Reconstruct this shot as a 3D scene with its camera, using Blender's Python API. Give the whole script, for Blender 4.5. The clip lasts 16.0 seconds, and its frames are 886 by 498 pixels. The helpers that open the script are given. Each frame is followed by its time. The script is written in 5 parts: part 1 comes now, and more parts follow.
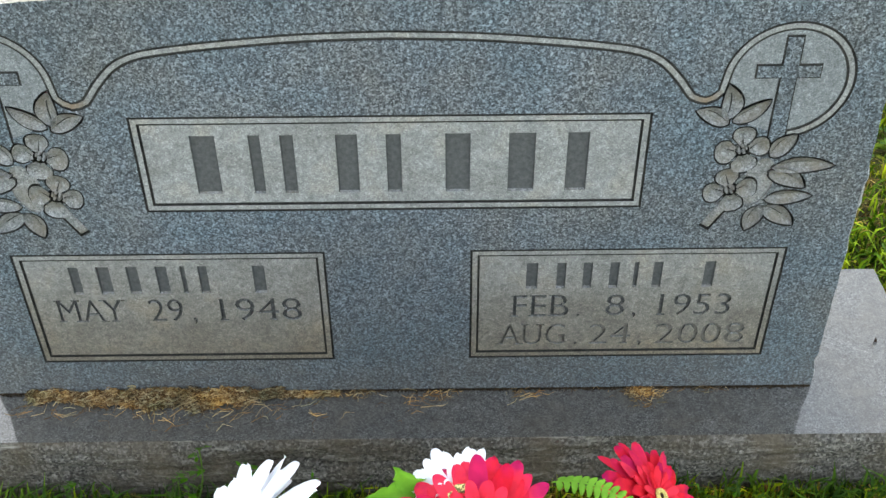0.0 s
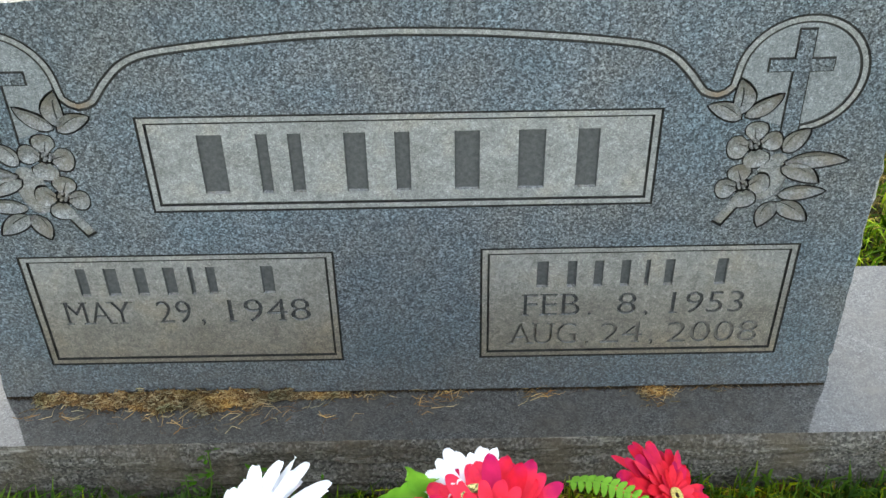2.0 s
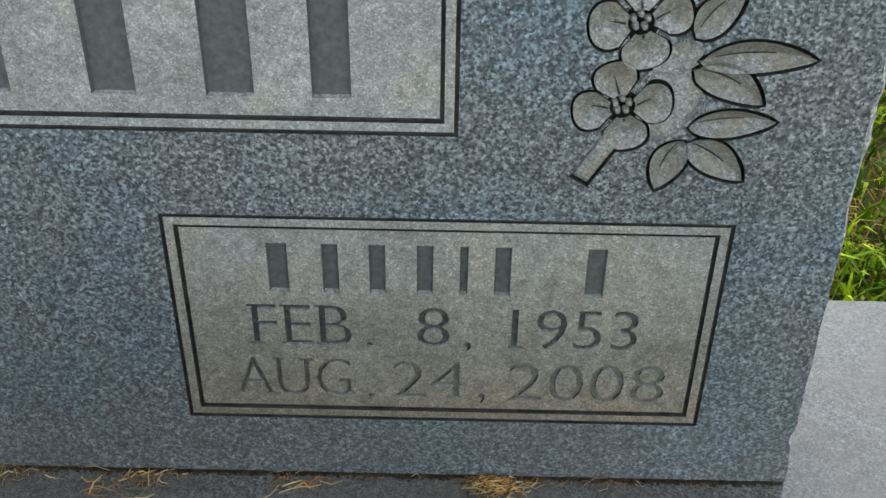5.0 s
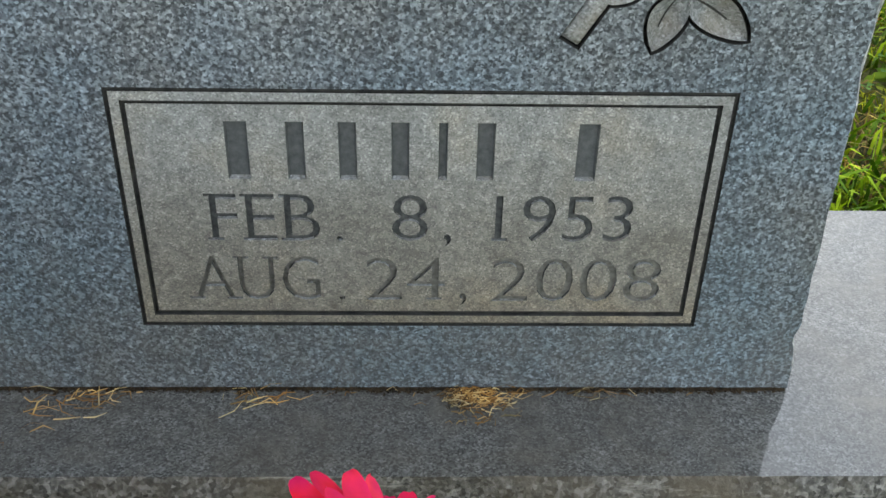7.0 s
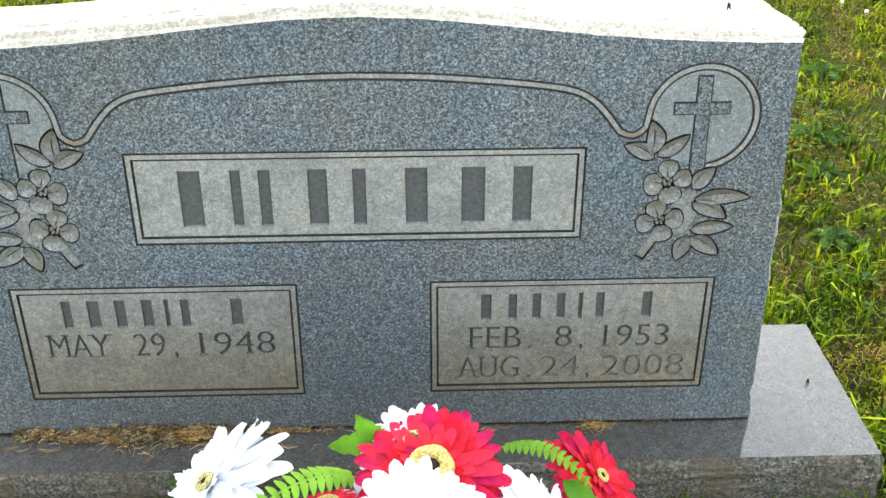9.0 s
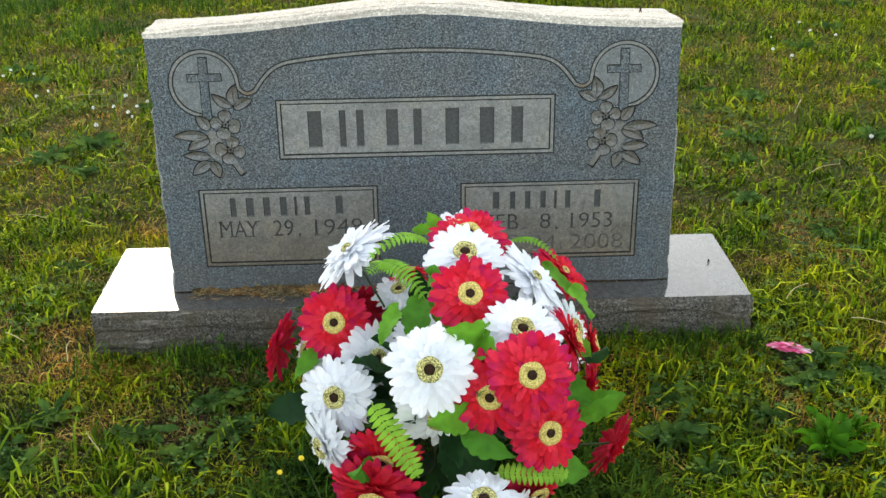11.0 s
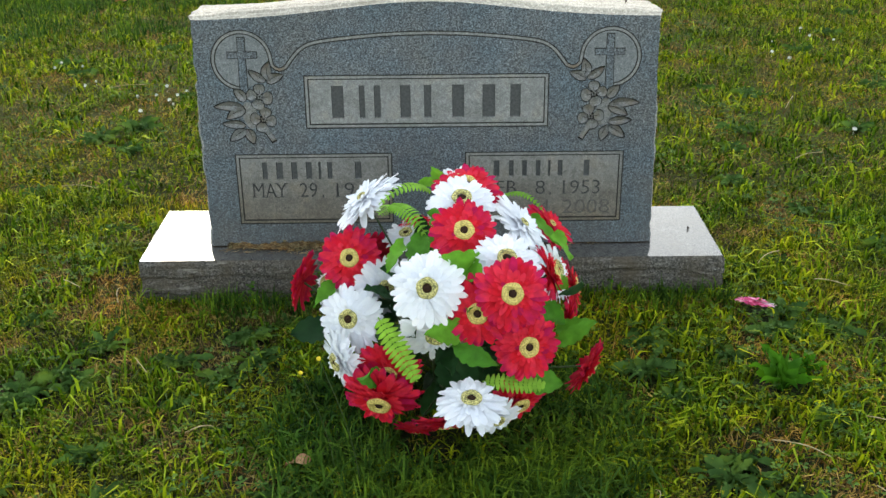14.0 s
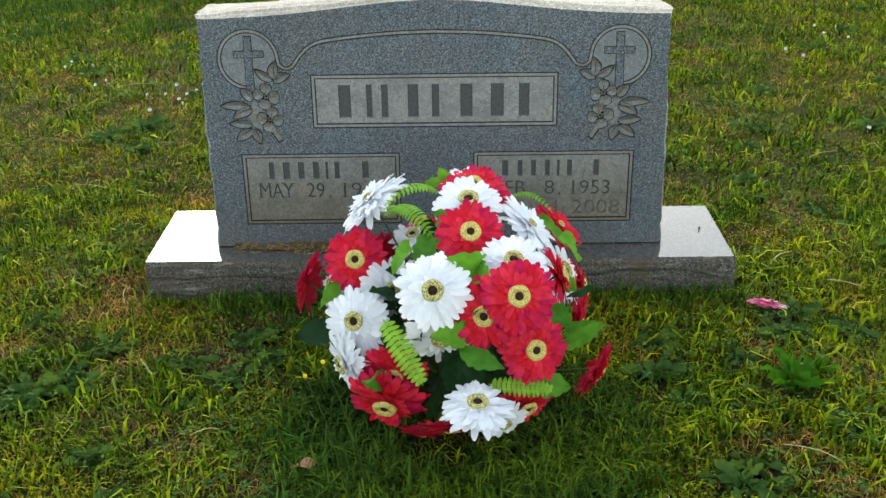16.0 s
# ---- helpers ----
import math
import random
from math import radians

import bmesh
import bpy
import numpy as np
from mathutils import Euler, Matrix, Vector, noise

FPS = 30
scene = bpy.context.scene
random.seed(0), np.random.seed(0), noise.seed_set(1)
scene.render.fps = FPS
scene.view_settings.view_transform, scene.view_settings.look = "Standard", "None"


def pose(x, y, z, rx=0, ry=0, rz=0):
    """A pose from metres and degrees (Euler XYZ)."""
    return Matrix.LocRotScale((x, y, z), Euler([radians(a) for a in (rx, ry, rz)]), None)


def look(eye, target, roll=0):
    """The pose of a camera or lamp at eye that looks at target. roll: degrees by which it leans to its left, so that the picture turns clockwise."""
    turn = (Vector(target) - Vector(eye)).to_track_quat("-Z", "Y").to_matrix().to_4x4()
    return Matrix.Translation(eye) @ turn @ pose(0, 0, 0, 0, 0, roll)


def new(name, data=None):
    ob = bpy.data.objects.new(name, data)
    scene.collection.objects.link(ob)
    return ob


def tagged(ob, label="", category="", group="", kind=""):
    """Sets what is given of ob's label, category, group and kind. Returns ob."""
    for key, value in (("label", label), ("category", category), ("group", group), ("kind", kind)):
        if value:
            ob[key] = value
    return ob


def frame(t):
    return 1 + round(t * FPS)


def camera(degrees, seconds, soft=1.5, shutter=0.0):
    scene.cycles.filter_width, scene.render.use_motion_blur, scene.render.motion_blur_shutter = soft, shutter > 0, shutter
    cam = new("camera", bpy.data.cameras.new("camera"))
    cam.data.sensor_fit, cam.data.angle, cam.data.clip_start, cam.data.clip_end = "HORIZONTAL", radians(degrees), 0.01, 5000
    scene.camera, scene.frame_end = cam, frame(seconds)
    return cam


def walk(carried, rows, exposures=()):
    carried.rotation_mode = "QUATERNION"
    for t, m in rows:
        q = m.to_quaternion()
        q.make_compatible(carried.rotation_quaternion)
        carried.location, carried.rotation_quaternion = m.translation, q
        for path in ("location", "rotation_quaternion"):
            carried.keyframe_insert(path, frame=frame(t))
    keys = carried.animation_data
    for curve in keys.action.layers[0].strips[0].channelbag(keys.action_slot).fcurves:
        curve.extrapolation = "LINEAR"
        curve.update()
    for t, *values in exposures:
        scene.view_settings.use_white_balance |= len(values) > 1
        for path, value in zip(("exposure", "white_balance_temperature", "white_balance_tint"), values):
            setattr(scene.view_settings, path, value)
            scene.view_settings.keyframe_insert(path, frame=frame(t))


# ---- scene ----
cam = camera(44.5, 16.0)
PATH = [
    (0, (0.055, -1.076, 1.34), (0.064, 0.472, 0.073), -0.4),
    (0.5, (0.055, -1.073, 1.335), (0.064, 0.472, 0.064), -0.6),
    (1, (0.051, -1.071, 1.33), (0.067, 0.47, 0.056), -0.7),
    (1.5, (0.051, -1.068, 1.33), (0.056, 0.478, 0.061), -0.9),
    (2, (0.051, -1.07, 1.327), (0.048, 0.482, 0.066), -1.1),
    (2.5, (0.053, -1.067, 1.333), (0.041, 0.48, 0.065), -1.3),
    (3, (0.074, -1.069, 1.293), (0.057, 0.508, 0.063), -1.5),
    (3.5, (0.181, -0.903, 1.181), (0.204, 0.78, 0.101), 1.9),
    (3.8, (0.237, -0.796, 1.116), (0.246, 0.888, 0.038), 1.6),
    (4, (0.259, -0.746, 1.07), (0.251, 0.929, -0.023), 1.5),
    (4.5, (0.283, -0.68, 0.951), (0.257, 0.975, -0.171), 0.6),
    (5, (0.304, -0.64, 0.876), (0.291, 1.002, -0.265), 0.9),
    (5.2, (0.312, -0.617, 0.871), (0.299, 0.976, -0.338), 0.3),
    (7.3, (0.292, -0.626, 0.771), (0.355, 1.004, -0.386), 1.6),
    (7.5, (0.301, -0.636, 0.805), (0.328, 0.99, -0.359), 1.5),
    (8, (0.244, -0.771, 0.949), (0.28, 0.904, -0.142), 2.3),
    (8.5, (0.116, -1.056, 1.137), (0.214, 0.655, 0.107), 0.8),
    (9, (0.075, -1.31, 1.258), (0.129, 0.426, 0.266), -0.1),
    (9.5, (0.053, -1.58, 1.324), (0.047, 0.192, 0.397), 0.0),
    (10, (0.015, -1.808, 1.379), (0.055, -0.049, 0.427), -0.0),
    (10.2, (0.012, -1.921, 1.35), (0.047, -0.143, 0.434), -1.3),
    (12.3, (-0.04, -2.552, 1.364), (0.028, -0.723, 0.557), 0.3),
    (12.5, (-0.019, -2.562, 1.364), (0.014, -0.73, 0.563), 0.2),
    (13, (0.018, -2.6, 1.37), (0.031, -0.77, 0.562), -0.5),
    (13.5, (0.046, -2.629, 1.366), (0.055, -0.796, 0.567), -0.3),
    (14, (0.039, -2.643, 1.362), (0.038, -0.816, 0.548), -0.6),
    (14.5, (0.036, -2.63, 1.362), (0.035, -0.805, 0.544), -0.8),
    (15, (0.035, -2.62, 1.364), (0.023, -0.794, 0.548), -0.9),
    (15.5, (0.039, -2.618, 1.362), (0.023, -0.794, 0.541), -1.0),
    (16, (0.053, -2.617, 1.359), (0.027, -0.792, 0.541), -0.9),
]
walk(cam, [(t, look(eye, target, roll)) for t, eye, target, roll in PATH],
     [(0.0, 2.55, 7050, 10), (3.0, 2.55, 7050, 10), (4.5, 2.4, 7100, 10), (5.2, 2.33, 7100, 10), (7.3, 2.55, 7100, 10), (8.0, 2.55, 7050, 10), (8.5, 2.75, 7200, 10), (9.5, 2.72, 7250, 10), (10.2, 2.29, 7350, 10), (12.3, 1.95, 7050, 8), (16.0, 1.9, 7050, 8)])

# ---- light ----
SUN_EL, SUN_AZ = 25.0, -13.0
world = bpy.data.worlds.new("sky")
scene.world = world
world.use_nodes = True
wn, wl = world.node_tree.nodes, world.node_tree.links
sky = wn.new("ShaderNodeTexSky")
sky.sky_type = "NISHITA"
sky.sun_disc = False
sky.sun_elevation, sky.sun_rotation = radians(SUN_EL), radians(SUN_AZ)
sky.air_density, sky.dust_density = 1.0, 0.8
haze = wn.new("ShaderNodeHueSaturation")
haze.inputs["Saturation"].default_value = 0.55
wl.new(sky.outputs[0], haze.inputs["Color"])
veil = wn.new("ShaderNodeMix")
veil.data_type, veil.blend_type = "RGBA", "MULTIPLY"
veil.inputs["Factor"].default_value = 1.0
veil.inputs["B"].default_value = (0.99, 1.0, 0.97, 1)
wl.new(haze.outputs[0], veil.inputs["A"])
# a thin overcast, brighter overhead than towards the horizon
height = wn.new("ShaderNodeSeparateXYZ")
wl.new(wn.new("ShaderNodeTexCoord").outputs["Generated"], height.inputs[0])
cloud = wn.new("ShaderNodeMapRange")
cloud.inputs[1].default_value, cloud.inputs[2].default_value, cloud.inputs[3].default_value, cloud.inputs[4].default_value = 0.0, 1.0, 0.7, 1.55
wl.new(height.outputs[2], cloud.inputs[0])
overcast = wn.new("ShaderNodeMix")
overcast.data_type, overcast.blend_type = "RGBA", "MULTIPLY"
overcast.inputs["Factor"].default_value = 1.0
wl.new(veil.outputs["Result"], overcast.inputs["A"])
wl.new(cloud.outputs[0], overcast.inputs["B"])
wl.new(overcast.outputs["Result"], wn["Background"].inputs[0])
wn["Background"].inputs[1].default_value = 0.15
sun = new("sun", bpy.data.lights.new("sun", "SUN"))
sun.data.energy, sun.data.angle, sun.data.color = 0.24, radians(16.0), (1.0, 0.96, 0.9)
sun_way = Vector((math.sin(radians(SUN_AZ)) * math.cos(radians(SUN_EL)), math.cos(radians(SUN_AZ)) * math.cos(radians(SUN_EL)), math.sin(radians(SUN_EL))))
sun.matrix_world = look(sun_way * 30, (0, 0, 0))


# ---- materials ----
class Mat:
    """A node material under construction."""

    def __init__(self, name, rough=0.6, spec=0.4):
        self.m = bpy.data.materials.new(name)
        self.m.use_nodes = True
        self.n, self.l = self.m.node_tree.nodes, self.m.node_tree.links
        self.b = self.n["Principled BSDF"]
        self.out = self.n["Material Output"]
        self.b.inputs["Roughness"].default_value = rough
        self.b.inputs["Specular IOR Level"].default_value = spec
        self.tc = self.n.new("ShaderNodeTexCoord")

    def put(self, socket, value):
        if isinstance(value, bpy.types.NodeSocket):
            self.l.new(value, socket)
        elif hasattr(value, "__len__") and len(value) == 3 and socket.type == "RGBA":
            socket.default_value = (*value, 1)
        else:
            socket.default_value = value

    def coords(self, scale=(1, 1, 1)):
        mp = self.n.new("ShaderNodeMapping")
        self.l.new(self.tc.outputs["Object"], mp.inputs[0])
        mp.inputs["Scale"].default_value = scale
        return mp.outputs[0]

    def noise(self, scale, detail=3.0, rough=0.55, stretch=(1, 1, 1)):
        t = self.n.new("ShaderNodeTexNoise")
        self.l.new(self.coords(stretch), t.inputs["Vector"])
        t.inputs["Scale"].default_value, t.inputs["Detail"].default_value, t.inputs["Roughness"].default_value = scale, detail, rough
        return t.outputs["Fac"]

    def cells(self, scale, stretch=(1, 1, 1)):
        t = self.n.new("ShaderNodeTexVoronoi")
        self.l.new(self.coords(stretch), t.inputs["Vector"])
        t.inputs["Scale"].default_value = scale
        s = self.n.new("ShaderNodeSeparateColor")
        self.l.new(t.outputs["Color"], s.inputs[0])
        return s.outputs[0]

    def ramp(self, fac, stops, hard=False):
        r = self.n.new("ShaderNodeValToRGB")
        r.color_ramp.interpolation = "CONSTANT" if hard else "LINEAR"
        e = r.color_ramp.elements
        while len(e) < len(stops):
            e.new(0.5)
        for k, (p, c) in zip(e, stops):
            k.position = p
            k.color = (*c, 1) if hasattr(c, "__len__") else (c, c, c, 1)
        self.l.new(fac, r.inputs[0])
        return r.outputs[0]

    def mix(self, fac, a, b, kind="MIX"):
        x = self.n.new("ShaderNodeMix")
        x.data_type, x.blend_type = "RGBA", kind
        self.put(x.inputs["Factor"], fac)
        self.put(x.inputs["A"], a)
        self.put(x.inputs["B"], b)
        return x.outputs["Result"]

    def bump(self, fac, strength, distance):
        b = self.n.new("ShaderNodeBump")
        b.inputs["Strength"].default_value, b.inputs["Distance"].default_value = strength, distance
        self.l.new(fac, b.inputs["Height"])
        self.l.new(b.outputs[0], self.b.inputs["Normal"])

    def rising(self, z0, z1, low, high, waver):
        """A colour that runs from low to high with the height, with a wavering line."""
        sp = self.n.new("ShaderNodeSeparateXYZ")
        self.l.new(self.tc.outputs["Object"], sp.inputs[0])
        ad = self.n.new("ShaderNodeMath")
        ad.operation = "MULTIPLY_ADD"
        self.l.new(self.noise(9.0, 4.0), ad.inputs[0])
        ad.inputs[1].default_value = 2 * waver
        self.l.new(sp.outputs[2], ad.inputs[2])
        mr = self.n.new("ShaderNodeMapRange")
        self.l.new(ad.outputs[0], mr.inputs[0])
        mr.inputs[1].default_value, mr.inputs[2].default_value = z0 + waver, z1 + waver
        return self.ramp(mr.outputs[0], [(0.0, low), (1.0, high)])

    def spot(self, at, reach):
        """A soft round stain."""
        d = self.n.new("ShaderNodeVectorMath")
        d.operation = "DISTANCE"
        self.l.new(self.tc.outputs["Object"], d.inputs[0])
        d.inputs[1].default_value = at
        mr = self.n.new("ShaderNodeMapRange")
        self.l.new(d.outputs["Value"], mr.inputs[0])
        mr.inputs[1].default_value, mr.inputs[2].default_value, mr.inputs[3].default_value, mr.inputs[4].default_value = 0.0, reach, 0.75, 0.0
        return mr.outputs[0]

    def color(self, c):
        self.put(self.b.inputs["Base Color"], c)
        return self

    def island(self):
        return self.n.new("ShaderNodeNewGeometry").outputs["Random Per Island"]

    def each(self):
        return self.n.new("ShaderNodeObjectInfo").outputs["Random"]

    def thin(self, c, share):
        """Let light through a thin leaf or petal."""
        t = self.n.new("ShaderNodeBsdfTranslucent")
        self.put(t.inputs[0], c)
        x = self.n.new("ShaderNodeMixShader")
        x.inputs[0].default_value = share
        self.l.new(self.b.outputs[0], x.inputs[1])
        self.l.new(t.outputs[0], x.inputs[2])
        self.l.new(x.outputs[0], self.out.inputs[0])
        return self


def granite_color(M, dark, mid, light, grain=400.0, clumps=(0.62, 1.25), wides=(0.86, 1.1)):
    g = M.ramp(M.cells(grain), [(0.0, dark), (0.25, mid), (0.62, light), (0.9, tuple(min(1, 1.4 * v) for v in light))], hard=True)
    g2 = M.ramp(M.cells(grain * 2.1), [(0.0, dark), (0.22, mid), (0.7, light)], hard=True)
    g = M.mix(0.15, g, g2)
    clump = M.ramp(M.noise(230.0, 2.0, 0.5), [(0.36, clumps[0]), (0.62, clumps[1])])
    g = M.mix(1.0, g, clump, "MULTIPLY")
    g = M.mix(1.0, g, M.ramp(M.noise(75.0, 3.0, 0.65), [(0.36, 0.88), (0.64, 1.12)]), "MULTIPLY")
    wide = M.ramp(M.noise(3.2, 4.0), [(0.3, wides[0]), (0.7, wides[1])])
    return M.mix(1.0, g, wide, "MULTIPLY")


M = Mat("steeled_granite", 0.5, 0.45)
c = granite_color(M, (0.026, 0.03, 0.035), (0.088, 0.097, 0.105), (0.178, 0.195, 0.206), 560.0, (0.55, 1.29))
tone = M.ramp(M.noise(5.0, 5.0, 0.65), [(0.32, (0.81, 1.0, 1.12)), (0.5, (0.94, 1.0, 1.05)), (0.68, (1.06, 1.0, 0.94))])
c = M.mix(1.0, c, tone, "MULTIPLY")
# film of brown dirt and algae from the foot, lower face's shade painted in
film = M.mix(1.0, M.rising(0.2, 0.42, 0.5, 0.0, 0.1), M.ramp(M.noise(22.0, 5.0, 0.65), [(0.34, 0.35), (0.62, 1.0)]), "MULTIPLY")
M.color(M.mix(film, c, M.ramp(M.noise(60.0, 4.0, 0.7), [(0.35, (0.052, 0.052, 0.047)), (0.65, (0.105, 0.096, 0.082))])))
M.bump(M.noise(900.0, 2.0), 0.25, 0.0006)
STEELED = M.m

M = Mat("frosted_granite", 0.75, 0.25)
c = granite_color(M, (0.1584, 0.1628, 0.1628), (0.22, 0.2262, 0.2253), (0.2596, 0.2666, 0.264), 900.0, (0.86, 1.1), (0.93, 1.05))
# brown stain below, deepened to take in the lower face's shade
c = M.mix(1.0, c, M.rising(0.24, 0.5, (0.6, 0.5, 0.38), (0.985, 0.98, 0.965), 0.06), "MULTIPLY")
rust = M.ramp(M.noise(13.0, 5.0, 0.6), [(0.36, (0.86, 0.85, 0.83)), (0.52, (1.0, 1.0, 1.0)), (0.68, (1.1, 1.03, 0.94))])
c = M.mix(1.0, c, rust, "MULTIPLY")
for side in (0.367, -0.366):
    c = M.mix(M.spot((side, 0.0, 0.677), 0.024), c, (0.18, 0.115, 0.06))
M.color(c)
M.bump(M.noise(1100.0, 2.0), 0.4, 0.0006)
FROSTED = M.m

M = Mat("medallion_granite", 0.7, 0.3)
M.color(granite_color(M, (0.1204, 0.129, 0.1324), (0.1677, 0.1823, 0.1875), (0.2107, 0.2253, 0.2305), 900.0, (0.84, 1.12)))
M.bump(M.noise(1000.0, 2.0), 0.35, 0.0006)
MEDAL = M.m

M = Mat("carved_granite", 0.75, 0.25)
c = granite_color(M, (0.122, 0.126, 0.124), (0.19, 0.195, 0.192), (0.24, 0.246, 0.242), 760.0, (0.78, 1.14))
stain = M.ramp(M.noise(28.0, 4.0, 0.6), [(0.42, 0.0), (0.7, 0.65)])
M.color(M.mix(stain, c, (0.16, 0.13, 0.09)))
M.bump(M.noise(800.0, 2.0), 0.4, 0.0008)
CARVED = M.m

# Near-black grooves: mostly the recess shade put into the colour, with some dirt.
M = Mat("groove_shade_and_dirt", 0.85, 0.15)
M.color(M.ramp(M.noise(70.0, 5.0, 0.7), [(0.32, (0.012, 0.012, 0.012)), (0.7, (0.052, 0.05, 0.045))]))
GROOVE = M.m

M = Mat("letter_paint", 0.8, 0.2)
M.color(M.ramp(M.noise(240.0, 4.0), [(0.3, (0.034, 0.036, 0.037)), (0.72, (0.085, 0.086, 0.083))]))
LETTER = M.m

M = Mat("worn_bar_paint", 0.8, 0.2)
M.color(M.ramp(M.noise(160.0, 5.0, 0.65), [(0.3, (0.05, 0.053, 0.055)), (0.7, (0.1, 0.103, 0.1))]))
BARPAINT = M.m

M = Mat("unpainted_cut", 0.8, 0.2)
M.color(M.ramp(M.noise(240.0, 4.0), [(0.3, (0.07, 0.066, 0.058)), (0.72, (0.15, 0.143, 0.126))]))
CUT = M.m

# Broken top stone; the sky light on it is put into its pale colour.
M = Mat("lit_rock_pitched_granite", 0.85, 0.2)
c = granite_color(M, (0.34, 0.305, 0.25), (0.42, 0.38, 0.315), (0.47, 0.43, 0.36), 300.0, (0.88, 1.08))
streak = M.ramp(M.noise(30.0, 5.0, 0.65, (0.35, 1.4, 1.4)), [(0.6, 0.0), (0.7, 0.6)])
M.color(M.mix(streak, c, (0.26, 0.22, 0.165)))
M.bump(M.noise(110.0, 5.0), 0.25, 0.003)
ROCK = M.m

M = Mat("base_rock_granite", 0.85, 0.2)
c = granite_color(M, (0.034, 0.032, 0.028), (0.077, 0.072, 0.063), (0.13, 0.122, 0.109), 300.0)
moss = M.ramp(M.noise(9.0, 5.0, 0.6), [(0.38, 0.0), (0.62, 0.8)])
c = M.mix(moss, c, (0.075, 0.06, 0.04))
chip = M.ramp(M.noise(30.0, 6.0, 0.75, (0.3, 1, 2.4)), [(0.56, 0.0), (0.68, 0.8)])
M.color(M.mix(chip, c, (0.26, 0.245, 0.21)))
M.bump(M.noise(110.0, 5.0), 0.9, 0.004)
BASEROCK = M.m

# Darker copy of the broken stone for the sides, their shade in the colour.
M = Mat("shaded_side_rock_granite", 0.85, 0.2)
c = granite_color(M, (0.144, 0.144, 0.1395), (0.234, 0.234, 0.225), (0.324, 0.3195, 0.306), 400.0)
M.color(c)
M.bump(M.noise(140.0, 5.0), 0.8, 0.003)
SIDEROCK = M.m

M = Mat("polished_granite", 0.1, 0.5)
M.b.inputs["IOR"].default_value = 1.5
c = granite_color(M, (0.036, 0.036, 0.034), (0.074, 0.074, 0.07), (0.112, 0.112, 0.106), 700.0, (0.82, 1.14))
film = M.ramp(M.noise(9.0, 6.0, 0.7), [(0.36, 0.05), (0.64, 0.7)])
M.color(M.mix(film, c, M.ramp(M.noise(40.0, 4.0, 0.7), [(0.35, (0.055, 0.05, 0.042)), (0.65, (0.1, 0.09, 0.074))])))
smear = M.ramp(M.noise(26.0, 5.0, 0.6), [(0.4, 0.04), (0.75, 0.1)])
M.put(M.b.inputs["Roughness"], smear)
POLISHED = M.m

M = Mat("red_brown_granite", 0.3, 0.5)
M.color(granite_color(M, (0.03, 0.02, 0.018), (0.09, 0.055, 0.045), (0.15, 0.1, 0.085), 300.0))
REDSTONE = M.m

M = Mat("soil", 0.95, 0.1)
c = M.ramp(M.noise(60.0, 5.0, 0.7), [(0.3, (0.009, 0.008, 0.005)), (0.7, (0.034, 0.026, 0.014))])
g = M.ramp(M.noise(1.6, 4.0), [(0.4, 0.25), (0.65, 0.75)])
c = M.mix(g, c, (0.014, 0.024, 0.005))
lawn = M.ramp(M.noise(2.2, 6.0, 0.7), [(0.3, (0.026, 0.036, 0.005)), (0.5, (0.05, 0.062, 0.008)), (0.7, (0.088, 0.088, 0.015))])
away = M.n.new("ShaderNodeVectorMath")
away.operation = "DISTANCE"
M.l.new(M.tc.outputs["Object"], away.inputs[0])
away.inputs[1].default_value = (0.0, 1.5, 0.08)
reach = M.n.new("ShaderNodeMapRange")
M.l.new(away.outputs["Value"], reach.inputs[0])
reach.inputs[1].default_value, reach.inputs[2].default_value = 2.9, 4.6
sp = M.n.new("ShaderNodeSeparateXYZ")
M.l.new(M.tc.outputs["Object"], sp.inputs[0])
back = M.n.new("ShaderNodeMapRange")
M.l.new(sp.outputs[1], back.inputs[0])
back.inputs[1].default_value, back.inputs[2].default_value, back.inputs[4].default_value = 0.2, 1.2, 0.75
c = M.mix(back.outputs[0], c, M.ramp(M.noise(40.0, 5.0, 0.7), [(0.3, (0.025, 0.032, 0.007)), (0.7, (0.09, 0.09, 0.018))]))
M.color(M.mix(reach.outputs[0], c, lawn))
M.bump(M.noise(120.0, 4.0), 0.8, 0.01)
SOIL = M.m


def leaf_material(name, low, mid, high, share=0.22, patch=3.2, rough=0.72):
    M = Mat(name, rough, 0.06)
    c = M.ramp(M.island(), [(0.0, low), (0.5, mid), (1.0, high)])
    p = M.ramp(M.noise(patch, 4.0), [(0.32, (0.5, 0.68, 0.7)), (0.5, (0.95, 1.0, 0.95)), (0.68, (1.3, 1.15, 0.7))])
    c = M.mix(1.0, c, p, "MULTIPLY")
    q = M.ramp(M.noise(14.0, 3.0, 0.6), [(0.34, (0.5, 0.56, 0.6)), (0.5, (1.0, 1.0, 1.0)), (0.66, (1.35, 1.25, 1.0))])
    c = M.mix(1.0, c, q, "MULTIPLY")
    M.color(c)
    return M.thin(c, share).m


GRASS = leaf_material("grass_blades", (0.0117, 0.0322, 0.0011), (0.0858, 0.1552, 0.0044), (0.351, 0.414, 0.0154))
TURF = leaf_material("fine_turf", (0.0338, 0.03304, 0.0055), (0.117, 0.1534, 0.0055), (0.364, 0.3422, 0.0176))
HERB = leaf_material("creeping_herb", (0.025, 0.0391, 0.0044), (0.09375, 0.1207, 0.0066), (0.25, 0.2415, 0.0165), 0.25)
WEED = leaf_material("weed_leaves", (0.04399, 0.0924, 0.02244), (0.07331, 0.1364, 0.02992), (0.1173, 0.1936, 0.03927), 0.25, 4.0)
